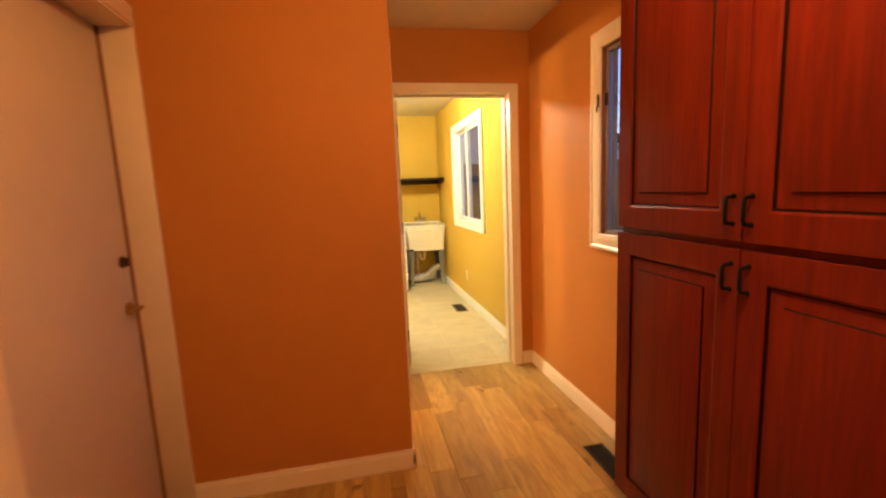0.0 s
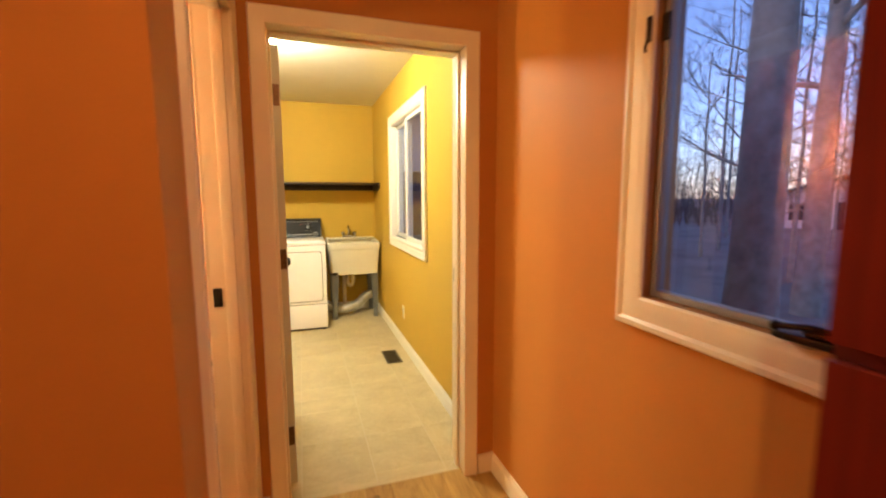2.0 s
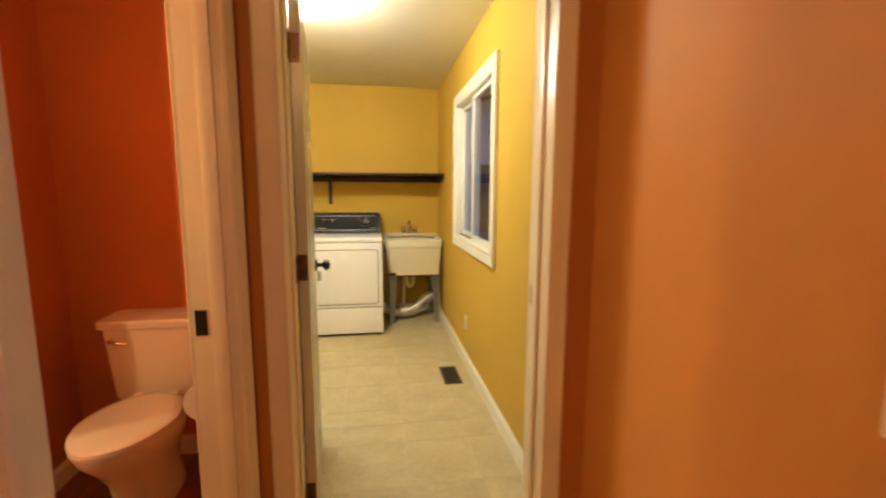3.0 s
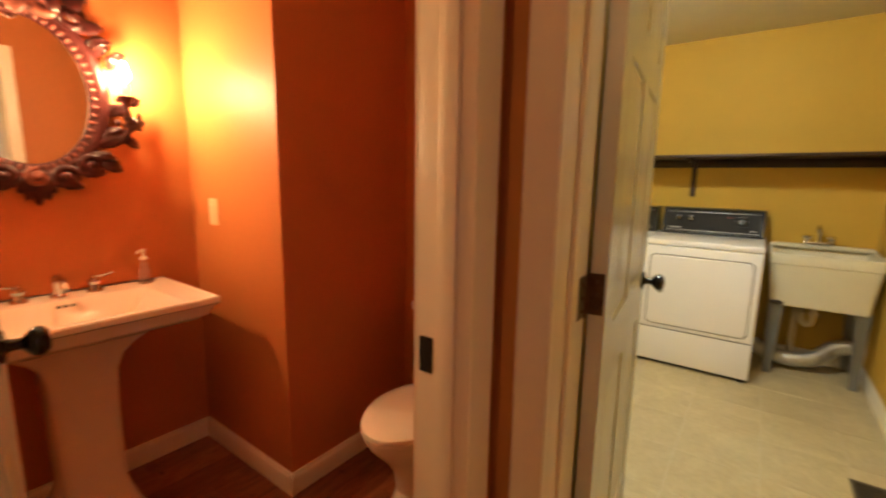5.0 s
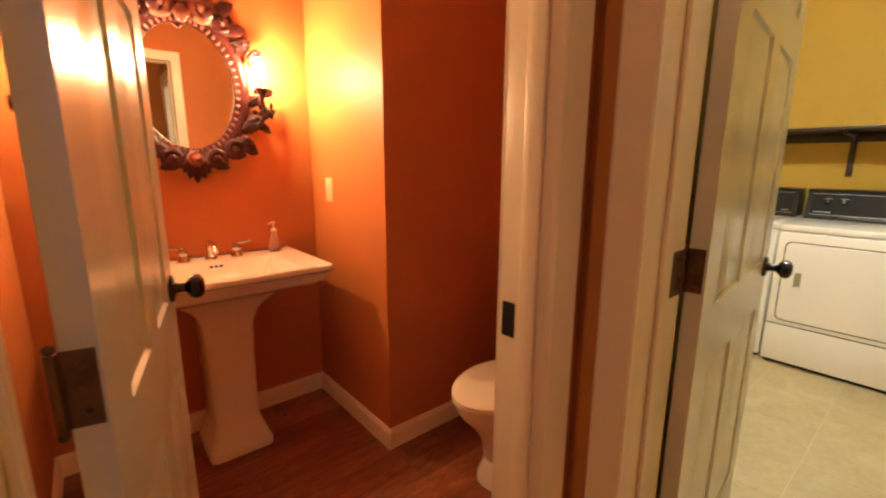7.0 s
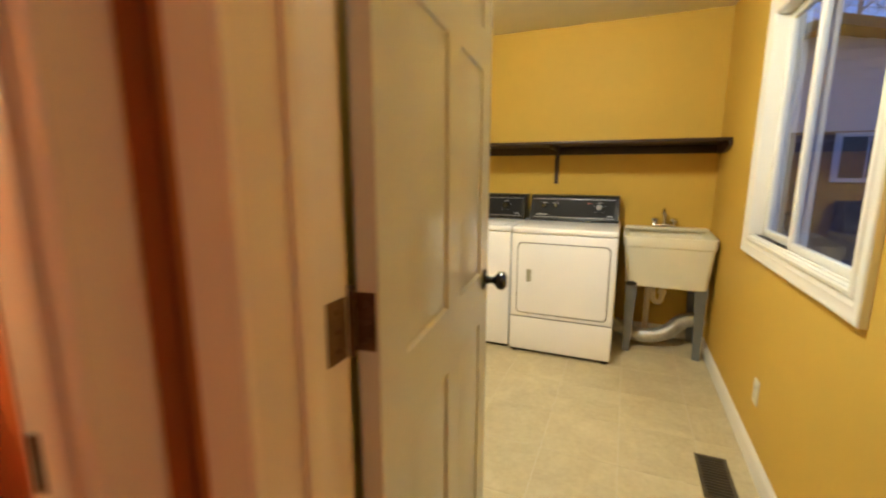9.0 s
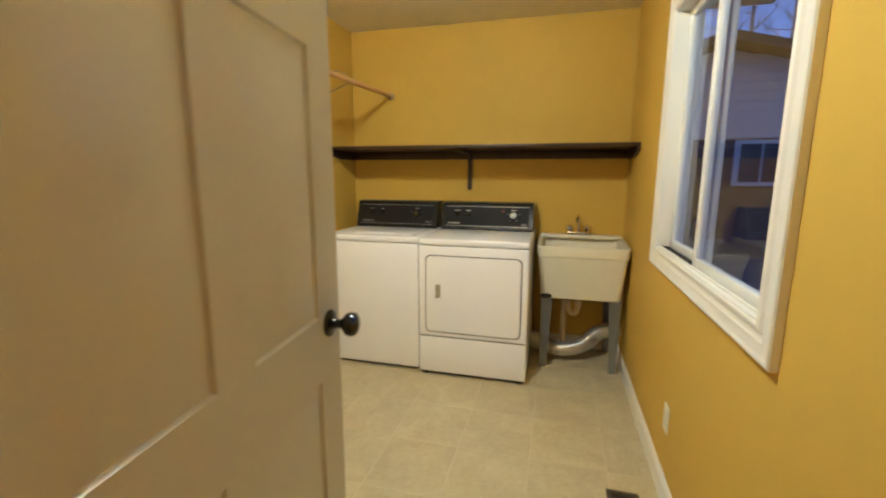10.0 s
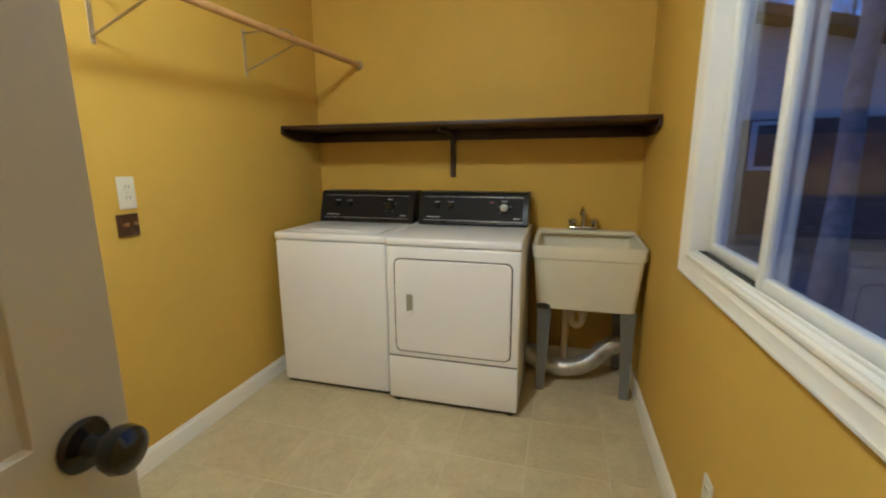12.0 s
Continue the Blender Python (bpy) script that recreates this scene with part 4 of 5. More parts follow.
    tube(bm, [(1.70, 6.83, 0.917), (1.70, 6.828, 0.967)] + arc((1.70, 6.828, 0.967), (1.698, 6.82, 1.042), (1.690, 6.775, 1.040), 8)[1:] + arc((1.690, 6.775, 1.040), (1.685, 6.735, 1.038), (1.683, 6.722, 1.002), 5)[1:], [0.012, 0.011] + [0.010] * 8 + [0.010] * 5, 10)
    part("spout", bm, CHROME, f)
    for x in (1.635, 1.765):
        bm = lathe(B(), ((0.0001, 0.918), (0.018, 0.918), (0.015, 0.932), (0.024, 0.942), (0.025, 0.960), (0.012, 0.968), (0.0001, 0.969)), Matrix.Translation((x, 6.83, 0)), 10)
        part("handle", bm, CHROME, f)


utility_sink()

# foil dryer duct lying under the sink
bm = B()
path = arc((1.388, 6.66, 0.14), (1.47, 6.62, 0.085), (1.60, 6.60, 0.085), 14) + arc((1.60, 6.60, 0.085), (1.74, 6.60, 0.085), (1.83, 6.68, 0.165), 14)[1:] + arc((1.83, 6.68, 0.165), (1.90, 6.74, 0.225), (2.018, 6.76, 0.20), 12)[1:]
dense = []
for a, b in zip(path, path[1:]):
    dense += [a + (b - a) * k / 4 for k in range(4)]
tube(bm, dense, [0.052 + 0.0028 * (k % 2) for k in range(len(dense))], 16)
solo("dryer_duct", bm, DUCT, "crinkled silver foil dryer duct under the sink", "duct", sharp=60)

# shelf with its cleats and bracket
shelf = thing("wall_shelf", (0.95, 6.65, 1.51), "long dark-stained wooden shelf along the wall", "shelf")
part("board", bx(B(), (-0.117, 6.440, 1.514), (2.019, 6.878, 1.534), 0.003), SHELF_WOOD, shelf)
part("cleat", bx(B(), (-0.117, 6.86, 1.450), (2.019, 6.878, 1.5135), 0.003), SHELF_WOOD, shelf)
for x0, x1 in ((-0.118, -0.100), (2.002, 2.020)):
    bm = B()
    prof = [(6.440, 1.5135), (6.440, 1.482), (6.60, 1.447), (6.859, 1.447), (6.859, 1.5135)]
    loft(bm, [[(x, y, z) for y, z in prof] for x in (x0, x1)])
    part("end_cleat", bm, SHELF_WOOD, shelf)
bm = B()
bx(bm, (0.852, 6.50, 1.488), (0.880, 6.878, 1.5135), 0.003, 1)
bx(bm, (0.849, 6.852, 1.216), (0.883, 6.879, 1.490), 0.003, 1)
cv = [(p.y, p.z) for p in arc((0, 6.74, 1.489), (0, 6.838, 1.480), (0, 6.853, 1.375), 8)]
for (ya, za), (yb, zb_) in zip(cv, cv[1:]):
    loft(bm, [[(x, ya, za), (x, yb, zb_), (x, 6.853, 1.489)] for x in (0.857, 0.875)])
part("bracket", bm, SHELF_WOOD, shelf, "curved wooden shelf bracket")

# hanging rod, rising a little towards the far wall
rod = thing("closet_rod", (0.2, 5.9, 1.9), "pine clothes rod on triangular metal brackets", "clothes rod")
rod_z = lambda y: 1.905 + 0.036 * (y - 5.6)
bm = B()
tube(bm, [(0.210, 4.60, rod_z(4.60)), (0.210, 6.872, rod_z(6.872))], 0.0165, 14)
part("rod", bm, ROD_WOOD, rod)
part("rod_socket", lathe(B(), ((0.0001, 0), (0.030, 0), (0.030, 0.006), (0.022, 0.012), (0.022, 0.022), (0.0001, 0.022)), Matrix.Translation((0.210, 6.879, rod_z(6.872))) @ Matrix.Rotation(radians(90), 4, "X")), BRACKET_METAL, rod)
for y in (5.365, 6.175):
    q = rod_z(y) - 1.915
    br = B()
    bx(br, (-0.119, y - 0.011, 1.760 + q), (-0.115, y + 0.011, 2.000 + q), 0.001, 1)
    bx(br, (-0.115, y - 0.007, 1.977 + q), (0.135, y + 0.007, 1.982 + q), 0.001, 1)
    tube(br, [(0.133, y, 1.980 + q), (0.170, y, 1.962 + q), (0.200, y, 1.925 + q), (0.193, y, 1.900 + q), (0.210, y, 1.893 + q), (0.229, y, 1.905 + q)], 0.0045, 6)
    tube(br, [(-0.114, y, 1.788 + q), (0.190, y, 1.900 + q)], 0.005, 6)
    b_ = part("bracket", br, BRACKET_METAL, rod, "triangular metal rod bracket")
    for z in (1.77, 1.88, 1.99):
        part("screw", ball(B(), (-0.1135, y, z + q), 0.005, 0.5, 1, 1), BRACKET_METAL, b_)


def outlet(label, at, w, h):
    """A duplex outlet; at(u, v, d) is a place on the wall, d proud of it."""
    o = thing("outlet", at(0, 0, 0), label, "outlet")
    bm = B()
    loft(bm, [[at(u, v, d) for u, v in rrect(w - 2 * i, h - 2 * i, 0.006)] for i, d in ((0, 0.0005), (0, 0.004), (0.003, 0.006))])
    part("cover_plate", bm, PLATE, o)
    for s in (-0.021, 0.021):
        bm = B()
        loft(bm, [[at(u, v + s, d) for u, v in rrect(0.033, 0.028, 0.010)] for d in (0.006, 0.0085)])
        face = part("receptacle", bm, PLATE, o)
        for u in (-0.007, 0.007):
            bm = B()
            loft(bm, [[at(u + a, s + b + 0.003, d) for a, b in ((-0.0013, -0.005), (0.0013, -0.005), (0.0013, 0.005), (-0.0013, 0.005))] for d in (0.0084, 0.009)])
            part("slot", bm, SLOT, face)
    part("screw", ball(B(), at(0, 0, 0.0065), 0.003), BRACKET_METAL, o)


outlet("cream duplex outlet on the yellow wall", lambda u, v, d: Vector((-0.12 + d, 5.405 - u, 1.195 + v)), 0.072, 0.128)
outlet("cream duplex outlet low on the yellow wall", lambda u, v, d: Vector((2.022 - d, 5.345 + u, 0.330 + v)), 0.070, 0.115)
# bronze valve plate below the outlet
vp = thing("valve_plate", (-0.12, 5.39, 1.068), "bronze metal plate with two small toggles", "wall plate")
part("plate", bx(B(), (-0.1195, 5.345, 1.022), (-0.111, 5.435, 1.112), 0.003), HINGE, vp)
for y in (5.372, 5.408):
    bm = B()
    tube(bm, [(-0.111, y, 1.068), (-0.094, y, 1.072)], 0.006, 8)
    ball(bm, (-0.094, y, 1.072), 0.008)
    part("toggle", bm, BRASS, vp)


# ---- bathroom ----
def pedestal_sink():
    s = thing("pedestal_sink", (-0.6, 3.15, 0), "bone porcelain pedestal sink with a square basin", "sink")
    cy, XB, XF, hw = 3.150, -0.848, -0.322, 0.385

    def ring(z, i, y_in=0.0):
        x0, x1 = XB, XF - i
        return [(x0, cy - hw + i, z), (x1, cy - hw + i, z), (x1, cy + hw - i, z), (x0, cy + hw - i, z)]

    def ring2(z, x0, x1, w):
        return [(x0, cy - w, z), (x1, cy - w, z), (x1, cy + w, z), (x0, cy + w, z)]
    bm = B()
    loft(bm, [ring2(0.735, -0.80, -0.50, 0.20), ring(0.775, 0.055), ring(0.790, 0.040), ring(0.792, 0.030), ring(0.812, 0.022), ring(0.835, 0.004), ring(0.840, 0.0), ring(0.858, 0.0), ring(0.864, 0.004), ring(0.866, 0.012), ring(0.862, 0.020), ring2(0.860, -0.848, XF - 0.028, hw - 0.03), ring2(0.859, -0.725, -0.372, 0.27), ring2(0.855, -0.718, -0.378, 0.262), ring2(0.775, -0.66, -0.44, 0.19), ring2(0.765, -0.64, -0.46, 0.17)])
    bmesh.ops.bevel(bm, geom=[e for e in bm.edges if abs(e.verts[0].co.z - e.verts[1].co.z) > 0.01], offset=0.010, segments=2, affect="EDGES")
    part("basin", bm, PORCELAIN, s)
    bm = B()

    def col(z, x0, x1, w):
        return [((x0 + x1) / 2 + u, cy + v, z) for u, v in rrect(x1 - x0, 2 * w, min(0.03, w * 0.4), 3)]
    loft(bm, [col(0.0005, -0.80, -0.508, 0.135), col(0.03, -0.80, -0.508, 0.135), col(0.045, -0.795, -0.515, 0.128), col(0.12, -0.785, -0.545, 0.102), col(0.16, -0.78, -0.555, 0.095), col(0.45, -0.78, -0.560, 0.098), col(0.60, -0.78, -0.555, 0.105), col(0.66, -0.785, -0.54, 0.125), col(0.70, -0.79, -0.515, 0.155), col(0.736, -0.80, -0.49, 0.20)])
    part("pedestal", bm, PORCELAIN, s)
    for k in (-1, 0, 1):
        bm = lathe(B(), ((0.0001, 0), (0.0075, 0), (0.0075, 0.0012), (0.0001, 0.0013)), Matrix.Translation((-0.7055, cy + 0.02 * k, 0.838)) @ Matrix.Rotation(radians(70), 4, "Y"), 12)
        part("overflow_hole", bm, SLOT, s, "dark overflow hole")
    part("drain", lathe(B(), ((0.0001, 0.766), (0.022, 0.766), (0.020, 0.769), (0.0001, 0.768)), Matrix.Translation((-0.55, cy, 0)), 16), CHROME, s)
    f = thing("faucet", (-0.79, cy, 0.86), "chrome widespread faucet with two lever handles", "faucet")
    bm = lathe(B(), ((0.0001, 0.8605), (0.026, 0.8605), (0.024, 0.868), (0.017, 0.874), (0.016, 0.905), (0.019, 0.930), (0.016, 0.940), (0.008, 0.946), (0.0001, 0.948)), Matrix.Translation((-0.790, cy, 0)))
    tube(bm, arc((-0.785, cy, 0.925), (-0.72, cy, 0.955), (-0.680, cy, 0.905), 8), [0.013, 0.013, 0.0125, 0.012, 0.012, 0.0115, 0.011, 0.011, 0.0105], 12)
    part("spout", bm, CHROME, f)
    for sgn in (-1, 1):
        y = cy + 0.112 * sgn
        bm = lathe(B(), ((0.0001, 0.8605), (0.027, 0.8605), (0.025, 0.867), (0.017, 0.873), (0.015, 0.888), (0.021, 0.900), (0.019, 0.910), (0.008, 0.917), (0.007, 0.926), (0.0001, 0.928)), Matrix.Translation((-0.790, y, 0)))
        tube(bm, [(-0.790, y, 0.918), (-0.785, y + 0.03 * sgn, 0.922), (-0.780, y + 0.062 * sgn, 0.930)], [0.006, 0.005, 0.0055], 8)
        part("handle", bm, CHROME, f)


pedestal_sink()
sp = thing("soap_dispenser", (-0.785, 3.440, 0.861), "clear glass soap pump bottle on the sink", "soap dispenser")
part("bottle", lathe(B(), ((0.0001, 0.862), (0.027, 0.862), (0.030, 0.868), (0.028, 0.890), (0.020, 0.930), (0.013, 0.955), (0.012, 0.965), (0.0001, 0.966)), Matrix.Translation((-0.785, 3.440, 0))), SOAP, sp)
bm = lathe(B(), ((0.0001, 0.965), (0.014, 0.965), (0.014, 0.975), (0.005, 0.978), (0.005, 1.000), (0.009, 1.002), (0.009, 1.010), (0.0001, 1.011)), Matrix.Translation((-0.785, 3.440, 0)), 14)
tube(bm, [(-0.785, 3.440, 1.005), (-0.765, 3.415, 1.004), (-0.760, 3.408, 0.998)], 0.004, 8)
part("pump", bm, PLATE, sp)


def toilet():
    cx = 0.322
    t = thing("toilet", (cx, 4.0, 0), "bone porcelain toilet with its lid closed", "toilet")

    def oval(z, yb, yf, w, n=28, sq=0.0):
        cy, hl = (yb + yf) / 2, (yb - yf) / 2
        pts = []
        for k in range(n):
            a = 2 * math.pi * k / n
            s_, c_ = math.sin(a), math.cos(a)
            wide = w * (1 - 0.10 * max(0, -s_))
            pts.append((cx + wide * math.copysign(abs(c_) ** (1 - sq), c_), cy + hl * math.copysign(abs(s_) ** (1 - sq), s_), z))
        return pts
    bm = B()
    loft(bm, [oval(0.0005, 4.26, 3.84, 0.105, sq=0.3), oval(0.03, 4.26, 3.84, 0.105, sq=0.3), oval(0.10, 4.25, 3.87, 0.092, sq=0.2), oval(0.20, 4.25, 3.85, 0.105, sq=0.15), oval(0.28, 4.25, 3.79, 0.145), oval(0.34, 4.25, 3.735, 0.172), oval(0.375, 4.25, 3.715, 0.180), oval(0.392, 4.25, 3.712, 0.180), oval(0.396, 4.25, 3.72, 0.174)])
    part("bowl", bm, PORCELAIN, t)
    bm = B()
    loft(bm, [oval(0.397, 4.19, 3.712, 0.176), oval(0.399, 4.195, 3.705, 0.182), oval(0.410, 4.195, 3.705, 0.183), oval(0.413, 4.19, 3.71, 0.179)])
    part("seat", bm, PORCELAIN, t)
    bm = B()
    loft(bm, [oval(0.414, 4.19, 3.708, 0.179), oval(0.416, 4.195, 3.702, 0.184), oval(0.428, 4.195, 3.704, 0.183), oval(0.435, 4.185, 3.72, 0.172), oval(0.438, 4.16, 3.76, 0.140)])
    part("lid", bm, PORCELAIN, t)
    for x in (cx - 0.075, cx + 0.075):
        part("lid_hinge", bx(B(), (x - 0.02, 4.165, 0.397), (x + 0.02, 4.205, 0.435), 0.008, 2), PORCELAIN, t)
    bm = B()
    loft(bm, [[(cx + u, 4.292 + v, z) for u, v in rrect(w, d, 0.035)] for z, w, d in ((0.397, 0.36, 0.17), (0.41, 0.38, 0.185), (0.735, 0.435, 0.205))])
    part("tank", bm, PORCELAIN, t)
    bm = B()
    loft(bm, [[(cx + u, 4.288 + v, z) for u, v in rrect(w, d, 0.03)] for z, w, d in ((0.737, 0.435, 0.205), (0.740, 0.465, 0.222), (0.768, 0.468, 0.224), (0.776, 0.455, 0.212))])
    part("tank_lid", bm, PORCELAIN, t)
    bm = B()
    tube(bm, [(cx - 0.17, 4.195, 0.685), (cx - 0.17, 4.172, 0.685)], 0.011, 10)
    tube(bm, [(cx - 0.17, 4.172, 0.685), (cx - 0.12, 4.166, 0.680), (cx - 0.095, 4.168, 0.676)], [0.008, 0.007, 0.009], 8)
    part("flush_lever", bm, CHROME, t, "chrome flush lever")
    for x in (cx - 0.098, cx + 0.098):
        part("bolt_cap", ball(B(), (x, 4.06, 0.045), 0.016, seg=10), PORCELAIN, t)


toilet()
tp = thing("toilet_paper_holder", (0.835, 3.60, 0.70), "toilet paper roll on a dark wall holder", "toilet paper")
bm = B()
lathe(bm, ((0.0001, 0), (0.024, 0), (0.022, 0.010), (0.010, 0.016), (0.009, 0.045), (0.0001, 0.045)), Matrix.Translation((0.834, 3.655, 0.70)) @ Matrix.Rotation(radians(-90), 4, "Y"), 16)
tube(bm, [(0.795, 3.655, 0.70), (0.770, 3.65, 0.70), (0.776, 3.63, 0.70), (0.776, 3.500, 0.70)], 0.007, 8)
part("holder_arm", bm, BRONZE, tp)
bm = B()
loft(bm, [[(0.776 + r * math.cos(2 * math.pi * k / 28), y, 0.70 - 0.012 + r * math.sin(2 * math.pi * k / 28)) for k in range(28)] for r, y in ((0.021, 3.512), (0.056, 3.512), (0.058, 3.516), (0.058, 3.612), (0.056, 3.616), (0.021, 3.616), (0.021, 3.512))], True, False)
part("paper_roll", bm, PAPER, tp, "white paper roll")
part("cardboard_core", tube(B(), [(0.776, 3.513, 0.688), (0.776, 3.615, 0.688)], 0.0205, 16), SLOT, tp)

sw = thing("light_switch", (-0.645, 3.685, 1.166), "almond light switch plate on the orange wall", "light switch")
bm = B()
loft(bm, [[(-0.645 + u, 3.685 - d, 1.166 + v) for u, v in rrect(0.072 - 2 * i, 0.118 - 2 * i, 0.005)] for i, d in ((0, 0.0005), (0, 0.004), (0.003, 0.006))])
part("cover_plate", bm, SWITCH, sw)
part("rocker", bx(B(), (-0.661, 3.6755, 1.133), (-0.629, 3.6815, 1.199), 0.002), SWITCH, sw)


def mirror():
    cy, cz = 3.132, 1.618
    a, b = 0.194, 0.262
    W = -0.849
    m = thing("ornate_mirror", (W, cy, cz), "oval mirror in a carved mahogany frame with candle sconces", "mirror")

    def P(u, v, d):
        return Vector((W + d, cy + u, cz + v))

    def el(t, k, kk=None):
        return (math.cos(t) * (a + k), math.sin(t) * (b + (k if kk is None else kk)))
    N = 72
    bm = B()
    loft(bm, [[P(*el(2 * math.pi * k / N, 0.006), d) for k in range(N)] for d in (0.012, 0.016)])
    part("mirror_glass", bm, MIRROR, m, "silvered oval mirror glass")
    prof = ((0.004, 0.004), (-0.004, 0.020), (0.004, 0.027), (0.016, 0.027), (0.024, 0.036), (0.044, 0.042), (0.060, 0.032), (0.068, 0.018), (0.068, 0.001))
    bm = B()
    rings = [[P(*el(2 * math.pi * k / N, o), d) for o, d in prof] for k in range(N + 1)]
    loft(bm, rings, False, False)
    bmesh.ops.remove_doubles(bm, verts=bm.verts, dist=1e-5)
    part("oval_frame", bm, RESIN, m, sharp=50)
    for k in range(54):
        t = 2 * math.pi * k / 54
        u, v = el(t, 0.012)
        bm = ball(B(), (0, 0, 0), 0.0085, seg=8)
        bm.transform(Matrix.Translation(P(u, v, 0.028)) @ Matrix.Rotation(t, 4, "X") @ Matrix.Diagonal((0.8, 1.5, 0.72, 1)))
        part("gadroon", bm, RESIN_WORN, m)

    def leaf(u, v, ang, ln, wd, lift=0.03, curl=0.03, name="acanthus_leaf", mt=None):
        bm = B()
        n = 8
        rings = []
        for k in range(n + 1):
            s = k / n
            half = wd * (math.sin(math.pi * min(1, s * 0.93 + 0.07)) ** 0.7) * (1 + 0.22 * (k % 2))
            d = lift + curl * math.sin(s * math.pi * 0.9)
            row = []
            for q, dd in ((-1, 0.0), (-0.5, 0.008), (0, 0.003), (0.5, 0.008), (1, 0.0), (0.5, -0.008), (-0.5, -0.008)):
                x_, y_ = s * ln, q * half
                row.append(P(u + x_ * math.cos(ang) - y_ * math.sin(ang), v + x_ * math.sin(ang) + y_ * math.cos(ang), d + dd))
            rings.append(row)
        loft(bm, rings)
        part(name, bm, mt or RESIN, m, sharp=60)

    def scroll(u, v, ang, size, flip, r=0.012, turns=1.6, name="scroll", mt=None, deep=0.035):
        bm = B()
        pts, rs = [], []
        n = 34
        for k in range(n + 1):
            s = k / n
            rad = size * (1 - s) ** 0.9 + size * 0.10
            th = s * turns * 2 * math.pi * flip
            pts.append(P(u + math.cos(ang + th) * rad, v + math.sin(ang + th) * rad, deep + 0.018 * s))
            rs.append(r * (0.65 + 0.55 * math.sin(math.pi * min(1, s + 0.15))))
        tube(bm, pts, rs, 8)
        ball(bm, P(u, v, deep + 0.018), r * 1.25, seg=10)
        part(name, bm, mt or RESIN, m, sharp=60)

    # crest
    for sgn in (-1, 1):
        scroll(sgn * 0.075, b + 0.055, radians(90), 0.052, -sgn, 0.016, mt=RESIN_WORN, deep=0.045)
        scroll(sgn * 0.150, b + 0.020, radians(60 if sgn > 0 else 120), 0.040, -sgn, 0.013, deep=0.045)
        leaf(sgn * 0.050, b + 0.045, radians(90 - sgn * 30), 0.150, 0.030, 0.035)
        leaf(sgn * 0.105, b + 0.030, radians(90 - sgn * 55), 0.130, 0.028, 0.035)
        leaf(sgn * 0.160, b - 0.020, radians(90 - sgn * 75), 0.095, 0.024, 0.035)
        leaf(sgn * 0.110, b + 0.005, radians(90 + sgn * 20), 0.080, 0.020, 0.045)
    for k in (-32, -16, 0, 16, 32):
        leaf(0, b + 0.045, radians(90 + k), 0.165, 0.020, 0.045, 0.02, "shell_rib", RESIN_WORN)
    leaf(0, b + 0.06, radians(-90), 0.075, 0.028, 0.055, 0.02, "crest_drop", RESIN_WORN)
    # base
    for sgn in (-1, 1):
        scroll(sgn * 0.085, -b - 0.040, radians(-90), 0.036, sgn, 0.013, deep=0.04)
        scroll(sgn * 0.165, -b + 0.005, radians(-60 if sgn > 0 else -120), 0.034, sgn, 0.012, deep=0.04)
        leaf(sgn * 0.030, -b - 0.035, radians(-90 + sgn * 65), 0.120, 0.026)
        leaf(sgn * 0.110, -b - 0.015, radians(-90 + sgn * 85), 0.110, 0.024)
        leaf(sgn * 0.190, -b + 0.030, radians(-90 + sgn * 60), 0.095, 0.026)
        leaf(sgn * 0.205, -b + 0.080, radians(-90 + sgn * 120), 0.090, 0.022)
    for k in (-36, -18, 0, 18, 36):
        leaf(0, -b - 0.030, radians(-90 + k), 0.120 - abs(k) * 0.0008, 0.022, 0.04, 0.02, "shell_rib")
    scroll(0, -b - 0.045, radians(90), 0.026, 1, 0.011, deep=0.055, mt=RESIN_WORN)
    # sides with leaves, berries and the sconces
    for sgn in (-1, 1):
        for v, ang, ln in ((-0.16, 35, 0.085), (-0.11, -25, 0.075), (-0.06, 40, 0.080), (-0.02, -30, 0.075), (0.16, 55, 0.080), (0.20, 15, 0.085), (0.235, 70, 0.075)):
            u = (a + 0.058) * math.sqrt(max(0, 1 - (v / (b + 0.05)) ** 2))
            leaf(sgn * u, v, radians(ang if sgn > 0 else 180 - ang), ln, 0.020, 0.03)
        for v, out, ang, ln in ((-0.215, 0.030, -10, 0.085), (-0.175, 0.055, 30, 0.080), (-0.135, 0.075, -35, 0.085), (-0.095, 0.090, 15, 0.075), (-0.055, 0.085, -50, 0.080), (-0.010, 0.080, 20, 0.065), (0.115, 0.060, 70, 0.075), (0.150, 0.070, 25, 0.070)):
            u = (a + 0.02) * math.sqrt(max(0, 1 - (v / (b + 0.02)) ** 2)) + out
            leaf(sgn * u, v, radians(ang if sgn > 0 else 180 - ang), ln, 0.018, 0.045, 0.035)
        for v in (-0.13, -0.085, -0.03, 0.005):
            u = (a + 0.085) * math.sqrt(max(0, 1 - (v / (b + 0.06)) ** 2))
            part("berry", ball(B(), P(sgn * u, v, 0.05), 0.013, seg=10), RESIN, m)
        U = sgn * (a + 0.088)
        arm = B()
        tube(arm, arc(P(sgn * (a + 0.03), -0.17, 0.03), P(U + sgn * 0.03, -0.16, 0.13), P(U, -0.03, 0.125), 12), [0.013 - 0.0004 * k for k in range(13)], 10)
        sc = part("sconce_arm", arm, RESIN, m, sharp=60)
        part("drip_cup", lathe(B(), ((0.0001, -0.04), (0.008, -0.04), (0.012, -0.02), (0.024, 0.000), (0.029, 0.010), (0.027, 0.012), (0.012, 0.006), (0.0001, 0.006)), Matrix.Translation(P(U, 0.0, 0.125)), 20), RESIN, sc)
